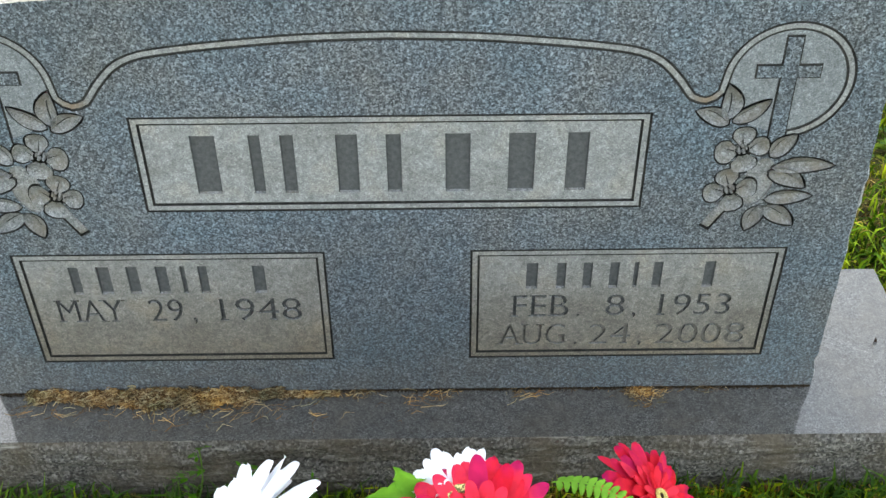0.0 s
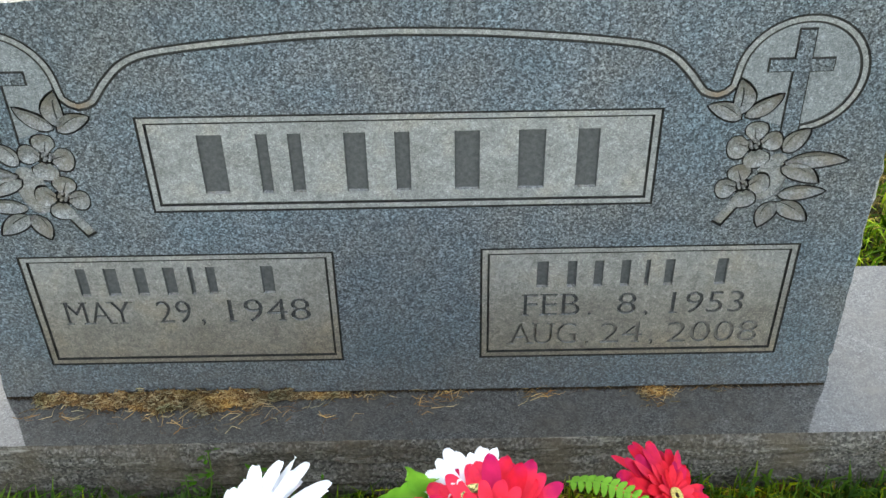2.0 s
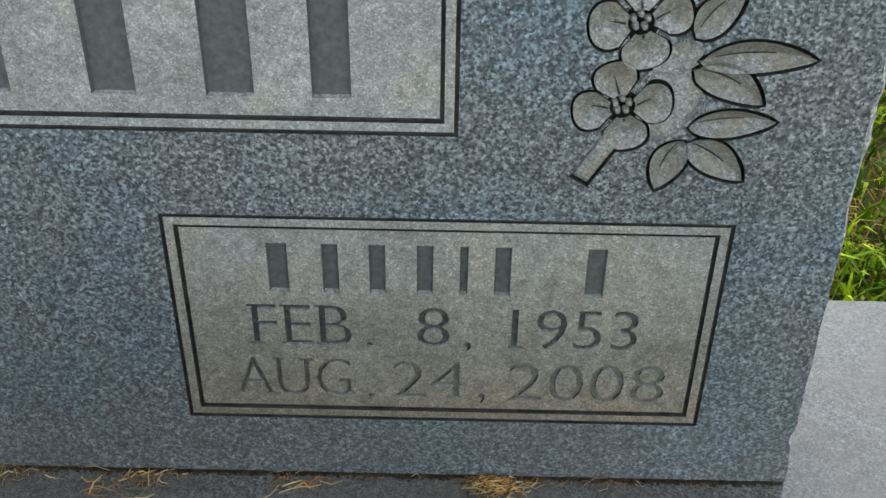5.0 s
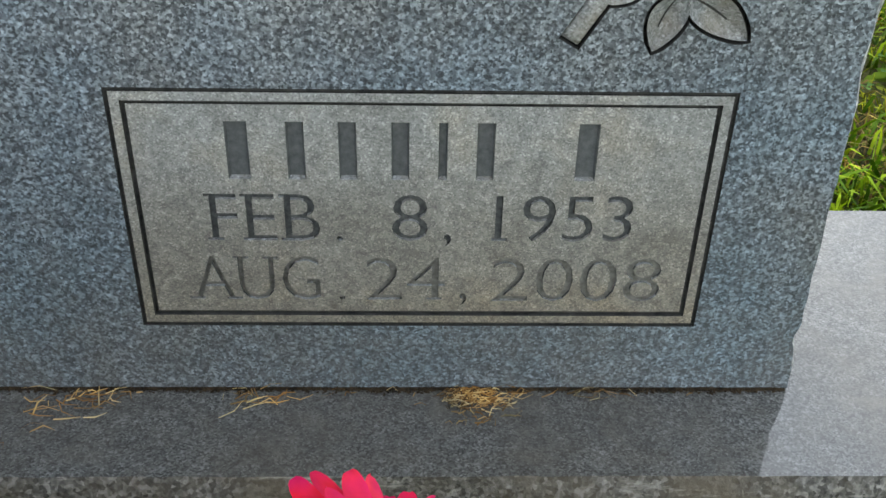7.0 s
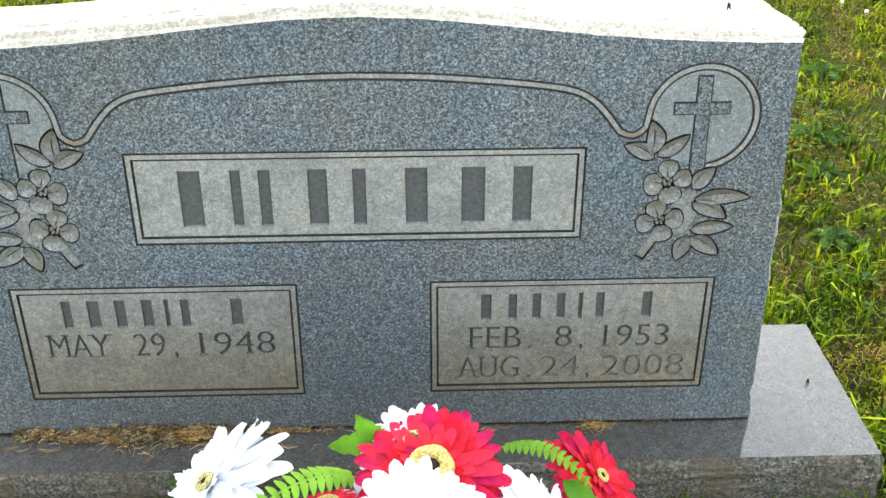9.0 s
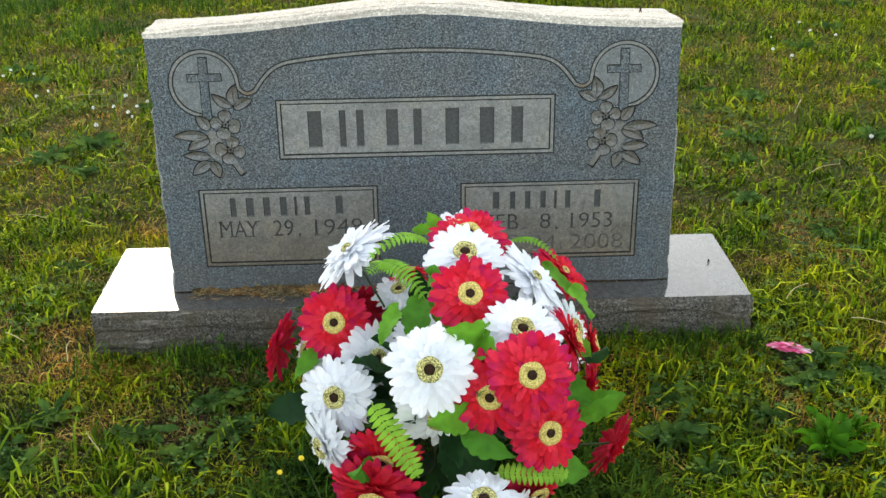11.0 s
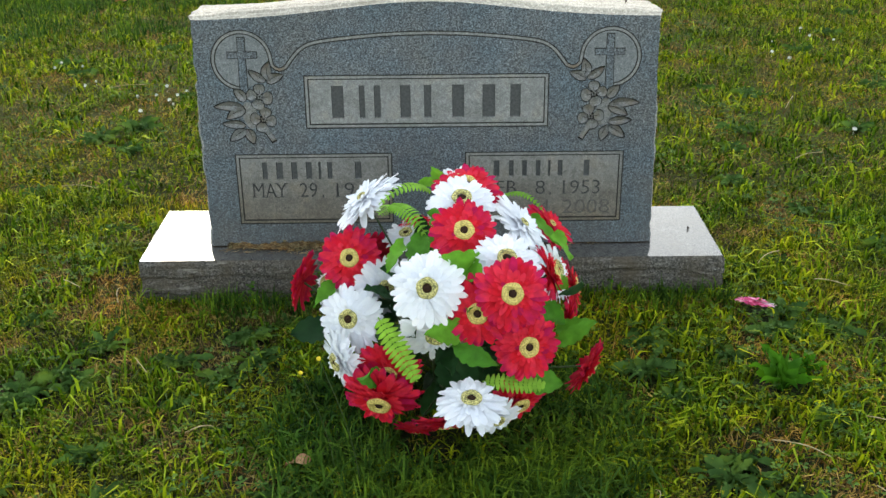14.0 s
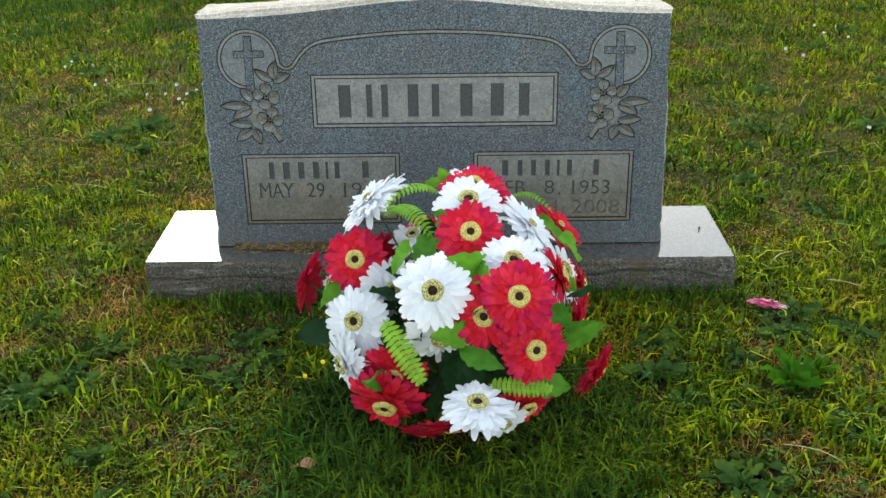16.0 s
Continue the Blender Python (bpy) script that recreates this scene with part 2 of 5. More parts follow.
# Darker than GRASS: dark blades plus the bouquet's shade in the colour.
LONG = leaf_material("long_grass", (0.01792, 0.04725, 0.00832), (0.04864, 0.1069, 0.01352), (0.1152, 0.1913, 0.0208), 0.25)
BRIGHT = leaf_material("bright_weed_leaves", (0.035, 0.13, 0.007), (0.06, 0.18, 0.01), (0.1, 0.24, 0.015), 0.3, 4.0)
DRY = leaf_material("dry_thatch", (0.105, 0.05187, 0.0162), (0.2415, 0.1397, 0.0405), (0.441, 0.2992, 0.099), 0.15, 3.0, 0.8)
STRAW = leaf_material("dry_clippings", (0.06, 0.032, 0.016), (0.2, 0.112, 0.05), (0.46, 0.34, 0.2), 0.1, 25.0, 0.8)

M = Mat("dark_dirt", 0.95, 0.1)
M.color(M.ramp(M.noise(120.0, 4.0, 0.7), [(0.35, (0.014, 0.011, 0.008)), (0.68, (0.052, 0.036, 0.021))]))
DIRT = M.m

M = Mat("clover_bloom", 0.8, 0.2)
M.color(M.ramp(M.island(), [(0.0, (0.6, 0.6, 0.5)), (1.0, (0.85, 0.85, 0.8))]))
CLOVER = M.m


def petal_material(name, stops, share, vein, tips=None):
    M = Mat(name, 0.75, 0.1)
    c = M.ramp(M.island(), stops)
    if tips:
        far = M.n.new("ShaderNodeVectorMath")
        far.operation = "LENGTH"
        M.l.new(M.tc.outputs["Object"], far.inputs[0])
        edge = M.ramp(far.outputs["Value"], [(0.034, 0.0), (0.068, 0.85)])
        some = M.ramp(M.noise(38.0, 2.0), [(0.42, 0.15), (0.6, 1.0)])
        c = M.mix(M.mix(1.0, edge, some, "MULTIPLY"), c, tips)
    v = M.ramp(M.noise(90.0, 3.0, 0.5, (1, 1, 1)), [(0.35, vein), (0.65, 1.0)])
    c = M.mix(1.0, c, v, "MULTIPLY")
    M.color(c)
    M.bump(M.noise(260.0, 3.0), 0.25, 0.001)
    return M.thin(c, share).m


RED = petal_material("red_fabric_petals", [(0.0, (0.68, 0.012, 0.024)), (0.6, (0.84, 0.042, 0.075)), (0.9, (0.72, 0.022, 0.045)), (1.0, (0.5, 0.012, 0.08))], 0.2, 0.8, (0.4, 0.008, 0.1))
WHITE = petal_material("white_fabric_petals", [(0.0, (0.84, 0.86, 0.9)), (1.0, (0.93, 0.94, 0.96))], 0.38, 0.97)
PINK = petal_material("pink_fabric_petals", [(0.0, (0.75, 0.08, 0.25)), (0.7, (0.85, 0.25, 0.4)), (1.0, (0.85, 0.7, 0.75))], 0.2, 0.85)
BLUSH = petal_material("faded_pink_petals", [(0.0, (0.8, 0.5, 0.5)), (1.0, (0.85, 0.78, 0.75))], 0.2, 0.9)


def disc_material(name, pale, dot):
    M = Mat(name, 0.7, 0.2)
    M.color(M.mix(M.ramp(M.noise(420.0, 2.0), [(0.44, 0.0), (0.54, 0.85)]), pale, dot))
    M.bump(M.noise(500.0, 2.0), 0.7, 0.002)
    return M.m


YELLOW = disc_material("yellow_flower_ring", (0.72, 0.58, 0.18), (0.32, 0.24, 0.07))
PALE = disc_material("pale_yellow_flower_ring", (0.72, 0.64, 0.24), (0.06, 0.07, 0.03))
M = Mat("brown_flower_eye", 0.85, 0.1)
M.color(M.ramp(M.noise(600.0, 2.0), [(0.35, (0.012, 0.008, 0.006)), (0.7, (0.06, 0.03, 0.018))]))
EYE = M.m


def cloth_leaf(name, low, high, share):
    M = Mat(name, 0.6, 0.15)
    c = M.ramp(M.each(), [(0.0, low), (1.0, high)])
    c = M.mix(1.0, c, M.ramp(M.noise(45.0, 3.0), [(0.3, 0.72), (0.7, 1.12)]), "MULTIPLY")
    M.color(c)
    M.bump(M.noise(160.0, 3.0), 0.3, 0.001)
    return M.thin(c, share).m


LEAF = cloth_leaf("green_fabric_leaf", (0.06, 0.21, 0.02), (0.17, 0.42, 0.035), 0.35)
# Near-black green: the shade in the bouquet's gaps is put into this colour.
SHADELEAF = cloth_leaf("inner_shade_fabric_leaf", (0.008, 0.032, 0.009), (0.022, 0.08, 0.02), 0.2)
FERN = cloth_leaf("light_green_fern", (0.16, 0.38, 0.03), (0.34, 0.6, 0.07), 0.4)
M = Mat("green_wire_stem", 0.5, 0.3)
M.color(M.ramp(M.noise(60.0), [(0.3, (0.02, 0.04, 0.012)), (0.7, (0.05, 0.08, 0.02))]))
STEM = M.m
M = Mat("dead_leaf", 0.8, 0.2)
M.color(M.ramp(M.noise(50.0, 4.0), [(0.3, (0.22, 0.11, 0.05)), (0.7, (0.45, 0.26, 0.14))]))
DEAD = M.m
M = Mat("orange_dead_leaf", 0.8, 0.2)
M.color(M.ramp(M.noise(50.0, 4.0), [(0.3, (0.5, 0.16, 0.05)), (0.7, (0.7, 0.34, 0.16))]))
ORANGE = M.m


# ---- small mesh tools ----
def mesh_of(name, verts, faces, mats, index=None, smooth=False):
    me = bpy.data.meshes.new(name)
    me.from_pydata([tuple(v) for v in verts], [], faces)
    for m in mats if isinstance(mats, (list, tuple)) else [mats]:
        me.materials.append(m)
    if index is not None:
        me.polygons.foreach_set("material_index", index)
    if smooth:
        me.polygons.foreach_set("use_smooth", [True] * len(me.polygons))
    me.update()
    return me


def part(name, me, parent, label="", m=None):
    """One mesh as a part of a thing; without m its points are in the world's metres."""
    ob = new(name, me)
    ob.parent = parent
    if m is not None:
        ob.matrix_basis = m
    elif parent.parent is None:
        ob.location = -parent.location
    if label:
        ob["label"] = label
    return ob


def thing(name, at, label, category, group="", kind=""):
    ob = new(name)
    ob.location = at
    return tagged(ob, label, category, group, kind)


def grid_faces(nu, nv, wrap=False):
    f = []
    for i in range(nu - 1 + (1 if wrap else 0)):
        for j in range(nv - 1):
            a, b = i * nv + j, ((i + 1) % nu) * nv + j
            f.append((a, b, b + 1, a + 1))
    return f


def fast_mesh(name, co, tris, mat, smooth=False):
    """A large mesh of triangles from arrays."""
    me = bpy.data.meshes.new(name)
    me.vertices.add(len(co))
    me.vertices.foreach_set("co", np.asarray(co, dtype=np.float32).ravel())
    n = len(tris)
    me.loops.add(3 * n)
    me.loops.foreach_set("vertex_index", np.asarray(tris, dtype=np.int32).ravel())
    me.polygons.add(n)
    me.polygons.foreach_set("loop_start", np.arange(0, 3 * n, 3, dtype=np.int32))
    me.materials.append(mat)
    me.update(calc_edges=True)
    return me


# ---- the ground ----
GROUND = 0.08


def rise(x, y):
    """The lawn's gentle unevenness."""
    near = np.exp(-(np.asarray(x) ** 2 + np.asarray(y) ** 2) / 60.0)
    return GROUND + near * (0.007 * np.sin(2.3 * x + 0.7) * np.cos(1.9 * y - 0.4) + 0.004 * np.sin(6.1 * x - 3.3 * y))


edge = [-400, -120, -40, -14] + [round(-7 + 0.14 * i, 3) for i in range(101)] + [14, 40, 120, 400]
gv = [(x, y, float(rise(x, y))) for x in edge for y in edge]
ground = new("ground", mesh_of("ground", gv, grid_faces(len(edge), len(edge)), SOIL, smooth=True))
ground.data.flip_normals()
tagged(ground, "brown earth under a patchy churchyard lawn", "ground", kind="structure")

# ---- the headstone: carved face ----
FACE_BOTTOM = 0.2


def top_line(x):
    return 0.801 + 0.041 * math.exp(-((x / 0.31) ** 2))


def side_line(z, right):
    k = (z - FACE_BOTTOM) / 0.6
    wob = 0.0042 * noise.noise((z * 22.0, 3.0 if right else 9.0, 0)) + 0.0022 * noise.noise((z * 70.0, 5.0 if right else 2.0, 0))
    return (0.5875 - 0.0135 * k + wob) if right else (-0.575 + 0.001 * k + wob)


def outline():
    """The front's border from the lower left corner over the top to the lower right."""
    pts = []
    for i in range(90):
        z = FACE_BOTTOM + (top_line(-0.574) - FACE_BOTTOM) * i / 90
        pts.append((side_line(z, False), z))
    for i in range(181):
        x = -0.574 + (0.575 + 0.574) * i / 180
        pts.append((x, top_line(x) + 0.0012 * noise.noise((x * 30.0, 1.0, 0)) + 0.0008 * noise.noise((x * 110.0, 4.0, 0))))
    for i in range(1, 91):
        z = top_line(0.575) + (FACE_BOTTOM - top_line(0.575)) * i / 90
        pts.append((side_line(z, True), z))
    return pts


def offset_line(pts, d):
    out = []
    for i, p in enumerate(pts):
        a, b = pts[max(0, i - 1)], pts[min(len(pts) - 1, i + 1)]
        tx, tz = b[0] - a[0], b[1] - a[1]
        n = math.hypot(tx, tz) or 1
        out.append((p[0] - tz / n * d, p[1] + tx / n * d))
    return out


def strip(pts, w):
    return offset_line(pts, w / 2) + offset_line(pts, -w / 2)[::-1]


def rect(x0, z0, x1, z1):
    return [(x0, z0), (x1, z0), (x1, z1), (x0, z1)]


def spline(ctrl, per=7):
    out = []
    for i in range(len(ctrl) - 1):
        p = [np.array(ctrl[min(max(k, 0), len(ctrl) - 1)]) for k in (i - 1, i, i + 1, i + 2)]
        for j in range(per):
            t = j / per
            q = 0.5 * (2 * p[1] + (p[2] - p[0]) * t + (2 * p[0] - 5 * p[1] + 4 * p[2] - p[3]) * t * t + (3 * p[1] - p[0] - 3 * p[2] + p[3]) * t ** 3)
            out.append((float(q[0]), float(q[1])))
    return out + [ctrl[-1]]


def inside(poly, x, z):
    """Which of the points lie in the polygon."""
    r = np.zeros(len(x), dtype=bool)
    j = len(poly) - 1
    for i in range(len(poly)):
        (xi, zi), (xj, zj) = poly[i], poly[j]
        if zi != zj:
            r ^= ((zi > z) != (zj > z)) & (x < (xj - xi) * (z - zi) / (zj - zi) + xi)
        j = i
    return r


def mirror(poly):
    return [(0.001 - x, z) for x, z in poly]


CX, CZ, CR = 0.458, 0.7005, 0.0715
arch_half = [(0.0, 0.7655), (0.09, 0.763), (0.17, 0.757), (0.24, 0.7495), (0.283, 0.742), (0.31, 0.729), (0.331, 0.708), (0.343, 0.692), (0.35, 0.683)]
arc = [(CX + CR * math.cos(radians(a)), CZ + CR * math.sin(radians(a))) for a in range(172, -82, -4)]
half_band = spline(arch_half) + [(0.358, 0.679), (0.367, 0.677), (0.376, 0.681), (0.384, 0.689)] + arc
band = mirror(half_band)[::-1][:-1] + half_band
medal = [(CX + 0.067 * math.cos(radians(a)), CZ + 0.067 * math.sin(radians(a))) for a in range(0, 360, 5)]
cross = [(0.4477, 0.7582), (0.4647, 0.7582), (0.4657, 0.7217), (0.4922, 0.7217), (0.4922, 0.7067), (0.4657, 0.7067), (0.4677, 0.6182), (0.4487, 0.6182), (0.4487, 0.7067), (0.4202, 0.7067), (0.4202, 0.7217), (0.4482, 0.7217)]


def leaf_outline(base, tip, width, grow=0.0, bow=0.0, n=14):
    """A leaf's border; grow widens it all round."""
    b, t = Vector(base), Vector(tip)
    d = (t - b).normalized()
    s = Vector((-d.y, d.x))
    b, t = b - d * grow, t + d * grow * 1.4
    up, down = [], []
    for i in range(n + 1):
        k = i / n
        w = width / 2 * math.sin(math.pi * k ** 0.8) ** 0.8 + grow * min(1, 6 * min(k, 1 - k) + 0.15)
        c = b.lerp(t, k) + s * bow * math.sin(math.pi * k)
        up.append(tuple(c + s * w))
        down.append(tuple(c - s * w))
    return up + down[::-1][1:-1]


SPRAY_LEAVES = [((0.3985, 0.6445), (0.3585, 0.663), 0.023, -0.003), ((0.3965, 0.650), (0.392, 0.697), 0.025, -0.005), ((0.4035, 0.647), (0.4435, 0.676), 0.02, -0.002),
                ((0.457, 0.597), (0.4835, 0.628), 0.024, 0.002), ((0.462, 0.580), (0.5365, 0.583), 0.023, 0.003), ((0.459, 0.574), (0.507, 0.551), 0.025, 0.004),
                ((0.461, 0.533), (0.5185, 0.538), 0.021, 0.001), ((0.4595, 0.523), (0.444, 0.485), 0.024, -0.002), ((0.4615, 0.521), (0.503, 0.493), 0.025, 0.002)]
SPRAY_FLOWERS = [((0.421, 0.607), (92, 15, -76, 188)), ((0.4155, 0.548), (108, 7, -79, 190))]


def ellipse(c, along, r1, r2, n=18):
    a = radians(along)
    return [(c[0] + r1 * math.cos(2 * math.pi * i / n) * math.cos(a) - r2 * math.sin(2 * math.pi * i / n) * math.sin(a),
             c[1] + r1 * math.cos(2 * math.pi * i / n) * math.sin(a) + r2 * math.sin(2 * math.pi * i / n) * math.cos(a)) for i in range(n)]


def petal_outline(c, turns, k, grow=0.0):
    """One rounded petal, as wide as its neighbours allow."""
    a = turns[k]
    half = min(52.0, min(abs((a - o + 180) % 360 - 180) for o in turns if o != a) / 2 + 2.0) - 4.5 + grow * 2000
    out = []
    for i in range(17):
        u = -1 + i / 8
        r = (0.0325 + grow) * (1 - 0.36 * abs(u) ** 3.4)
        out.append((c[0] + r * math.cos(radians(a + u * half)), c[1] + r * math.sin(radians(a + u * half))))
    for i in range(5):
        u = 1 - i / 2
        out.append((c[0] + 0.0085 * math.cos(radians(a + u * half * 0.8)), c[1] + 0.0085 * math.sin(radians(a + u * half * 0.8))))
    return out


spray = [leaf_outline(b, t, w, 0.0019, bow) for b, t, w, bow in SPRAY_LEAVES]
spray.append(strip([(0.412, 0.525), (0.402, 0.508), (0.391, 0.4895)], 0.0155))
for c, turns in SPRAY_FLOWERS:
    spray.append(ellipse(c, 0, 0.012, 0.012))
    for k in range(4):
        spray.append(petal_outline(c, turns, k, 0.0019))
HOLLOW = ellipse((0.448, 0.56), 80, 0.036, 0.019)

# Regions of the carved face: owner, contours, depth, material. The first that holds a point wins.


SERIFS = {"M": ((0, 0), (1, 0), (0, 1), (1, 1)), "A": ((0.02, 0), (0.98, 0)), "Y": ((0.5, 0), (0.03, 1), (0.97, 1)), "1": ((0.7, 0),), "4": ((0.72, 0),),
          "F": ((0, 0), (0, 1)), "E": ((0, 0), (0, 1)), "B": ((0, 0), (0, 1)), "U": ((0, 1), (1, 1))}


def serifs(text, pts, tris, thick):
    """Small cross strokes at the stems' ends of each letter."""
    up = list(range(len(pts)))

    def root(i):
        while up[i] != i:
            i = up[i]
        return i
    for t in tris:
        for k in t[1:]:
            up[root(k)] = root(t[0])
    letters = {}
    for i, p in enumerate(pts):
        letters.setdefault(root(i), []).append(p)
    out = []
    for ch, ps in zip(text, sorted(letters.values(), key=lambda q: min(p[0] for p in q))):
        x0, x1, z0, z1 = min(p[0] for p in ps), max(p[0] for p in ps), min(p[1] for p in ps), max(p[1] for p in ps)
        for fx, fz in SERIFS.get(ch, ()):
            c = x0 + fx * (x1 - x0) + (0.0022 if fx < 0.01 else -0.0022 if fx > 0.99 else 0)
            out.append(rect(c - 0.0055, z0, c + 0.0055, z0 + thick) if fz == 0 else rect(c - 0.0055, z1 - thick, c + 0.0055, z1))
    return out


def word_contours(text, x0, x1, z0, z1, thin=0.0):
    """The outlines of one word in the built-in font, stretched to its place."""
    cu = bpy.data.curves.new("word", "FONT")
    cu.body, cu.resolution_u, cu.offset = text, 3, -thin
    ob = new("word", cu)
    me = ob.to_mesh()
    co = [v.co.copy() for v in me.vertices]
    tris = [tuple(p.vertices) for p in me.polygons]
    use = {}
    for p in tris:
        for a, b in zip(p, p[1:] + p[:1]):
            key = (min(a, b), max(a, b))
            use[key] = use.get(key, 0) + 1
    rim = [e for e, n in use.items() if n == 1]
    lo, hi = [min(c[k] for c in co) for k in (0, 1)], [max(c[k] for c in co) for k in (0, 1)]
    sx, sz = (x1 - x0) / (hi[0] - lo[0]), (z1 - z0) / (hi[1] - lo[1])
    pts = [(x0 + (c.x - lo[0]) * sx, z0 + (c.y - lo[1]) * sz) for c in co]
    ob.to_mesh_clear()
    bpy.data.objects.remove(ob)
    bpy.data.curves.remove(cu)
    return pts, rim, tris


regions = []  # (owner, polygons in, polygons out, depth, material)
WORDS = [("left", "MAY", -0.4555, -0.3685, 0.336, 0.376, LETTER), ("left", "29", -0.3335, -0.2885, 0.336, 0.376, LETTER), ("left", ",", -0.2765, -0.2715, 0.331, 0.342, LETTER),
         ("left", "1948", -0.2385, -0.1295, 0.336, 0.376, LETTER),
         ("right", "FEB", 0.1550, 0.2300, 0.3375, 0.376, LETTER), ("right", ".", 0.2415, 0.2455, 0.3375, 0.3415, LETTER), ("right", "8", 0.2800, 0.3050, 0.3375, 0.376, LETTER),
         ("right", ",", 0.3165, 0.3215, 0.333, 0.3435, LETTER), ("right", "1953", 0.3520, 0.4480, 0.3375, 0.376, LETTER),
         ("right", "AUG", 0.1380, 0.2280, 0.285, 0.324, CUT), ("right", ".", 0.2415, 0.2455, 0.285, 0.289, CUT), ("right", "24", 0.2610, 0.3180, 0.285, 0.323, CUT),
         ("right", ",", 0.3290, 0.3340, 0.28, 0.291, CUT), ("right", "2008", 0.3520, 0.4750, 0.284, 0.323, CUT)]
# plain bars: centre, width
NAME_BARS = [(-0.224, 0.03), (-0.1625, 0.014), (-0.124, 0.016), (-0.053, 0.026), (0.003, 0.018), (0.08, 0.03), (0.157, 0.032), (0.224, 0.026)]
LEFT_BARS = [(-0.4210, 0.013), (-0.3830, 0.017), (-0.3450, 0.015), (-0.3070, 0.015), (-0.2790, 0.006), (-0.2530, 0.012), (-0.1800, 0.016)]
RIGHT_BARS = [(0.1780, 0.015), (0.2165, 0.012), (0.2510, 0.012), (0.2860, 0.012), (0.3145, 0.006), (0.3430, 0.012), (0.4110, 0.014)]

points, segs = [], []


def add_loop(pts, step=None):
    b = len(points)
    for i, p in enumerate(pts):
        points.append(Vector(p))
        segs.append((b + i, b + (i + 1) % len(pts)))


word_tris = []
for side, text, x0, x1, z0, z1, mat in WORDS:
    pts, rim, tris = word_contours(text, x0, x1, z0, z1, 0.009 if mat is CUT else 0.006)
    b = len(points)
    points.extend(Vector(p) for p in pts)
    segs.extend((b + i, b + j) for i, j in rim)
    owner = "inscription_" + side + ("_late" if mat is CUT else "")
    for t in tris:
        word_tris.append((owner, [pts[k] for k in t], mat))
    for p in serifs(text, pts, tris, 0.0018 if mat is CUT else 0.0024):
        add_loop(p)
        word_tris.append((owner, p, mat))
words = {}
for owner, poly, mat in word_tris:
    words.setdefault((owner, mat), []).append(poly)
for (owner, mat), polys in words.items():
    regions.append((owner, polys, [], 0.005 if mat is LETTER else 0.0046, mat))


BARS = []


def bars(owner, rows, z0, z1):
    polys = [rect(c - w / 2, z0, c + w / 2, z1) for c, w in rows]
    for p in polys:
        add_loop(p)
    regions.append((owner, polys, [], 0.0022, None))
    BARS.extend((owner, c - w / 2, c + w / 2, z0, z1) for c, w in rows)


bars("inscription_name", NAME_BARS, 0.549, 0.634)
bars("inscription_left", LEFT_BARS, 0.386, 0.433)
bars("inscription_right", RIGHT_BARS, 0.388, 0.432)

for side, flip in (("right", False), ("left", True)):
    polys = [mirror(p) if flip else p for p in spray]
    for p in polys:
        add_loop(p)
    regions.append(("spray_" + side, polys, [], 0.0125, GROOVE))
    hollow = mirror(HOLLOW) if flip else HOLLOW
    add_loop(hollow)
    regions.append(("spray_" + side, [hollow], [], 0.0028, CARVED))
for side, flip in (("right", False), ("left", True)):
    f = mirror if flip else (lambda p: p)
    inner, outer, disc = f(cross), f(offset_line(cross + cross[:1], 0.0022)[:-1]), f(medal)
    grown = [(0.4457, 0.7602), (0.4667, 0.7602), (0.4677, 0.7237), (0.4942, 0.7237), (0.4942, 0.7047), (0.4677, 0.7047), (0.4697, 0.6132), (0.4467, 0.6132), (0.4467, 0.7047), (0.4182, 0.7047), (0.4182, 0.7237), (0.4462, 0.7237)]
    for p in (inner, f(grown), disc):
        add_loop(p)
    regions.append(("medallion_" + side, [inner], [], 0.0, STEELED))
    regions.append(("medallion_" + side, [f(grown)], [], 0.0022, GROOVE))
band_lines = [strip(offset_line(band, 0.0045), 0.003), strip(offset_line(band, -0.0045), 0.003)]
band_body = strip(band, 0.009)
for p in band_lines + [band_body]:
    add_loop(p)
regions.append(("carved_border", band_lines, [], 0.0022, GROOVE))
regions.append(("carved_border", [band_body], [], 0.0006, FROSTED))
for side, flip in (("right", False), ("left", True)):
    regions.append(("medallion_" + side, [mirror(medal) if flip else medal], [], 0.0018, MEDAL))
PANELS = [("name_panel", -0.307, 0.523, 0.308, 0.662), ("panel_left", -0.4955, 0.262, -0.091, 0.4565), ("panel_right", 0.0965, 0.262, 0.5055, 0.457)]
for owner, x0, z0, x1, z1 in PANELS:
    loops = [rect(x0 + d, z0 + d, x1 - d, z1 - d) for d in (0.0, 0.003, 0.0095, 0.0125)]
    for p in loops:
        add_loop(p)
    regions.append((owner, [loops[0]], [loops[1]], 0.0028, GROOVE))
    regions.append((owner, [loops[1]], [loops[2]], 0.0005, FROSTED))
    regions.append((owner, [loops[2]], [loops[3]], 0.0042, GROOVE))
    regions.append((owner, [loops[3]], [], 0.0022, FROSTED))
border = outline()
add_loop(border)

from mathutils.geometry import delaunay_2d_cdt
cv, ce, cf, _, _, _ = delaunay_2d_cdt(points, segs, [], 0, 1e-5)
P2 = np.array([(v.x, v.y) for v in cv])
T = np.array([f for f in cf])
mid = P2[T].mean(axis=1)
mx, mz = mid[:, 0], mid[:, 1]
region_of = np.full(len(T), -1)
free = inside(border, mx, mz)
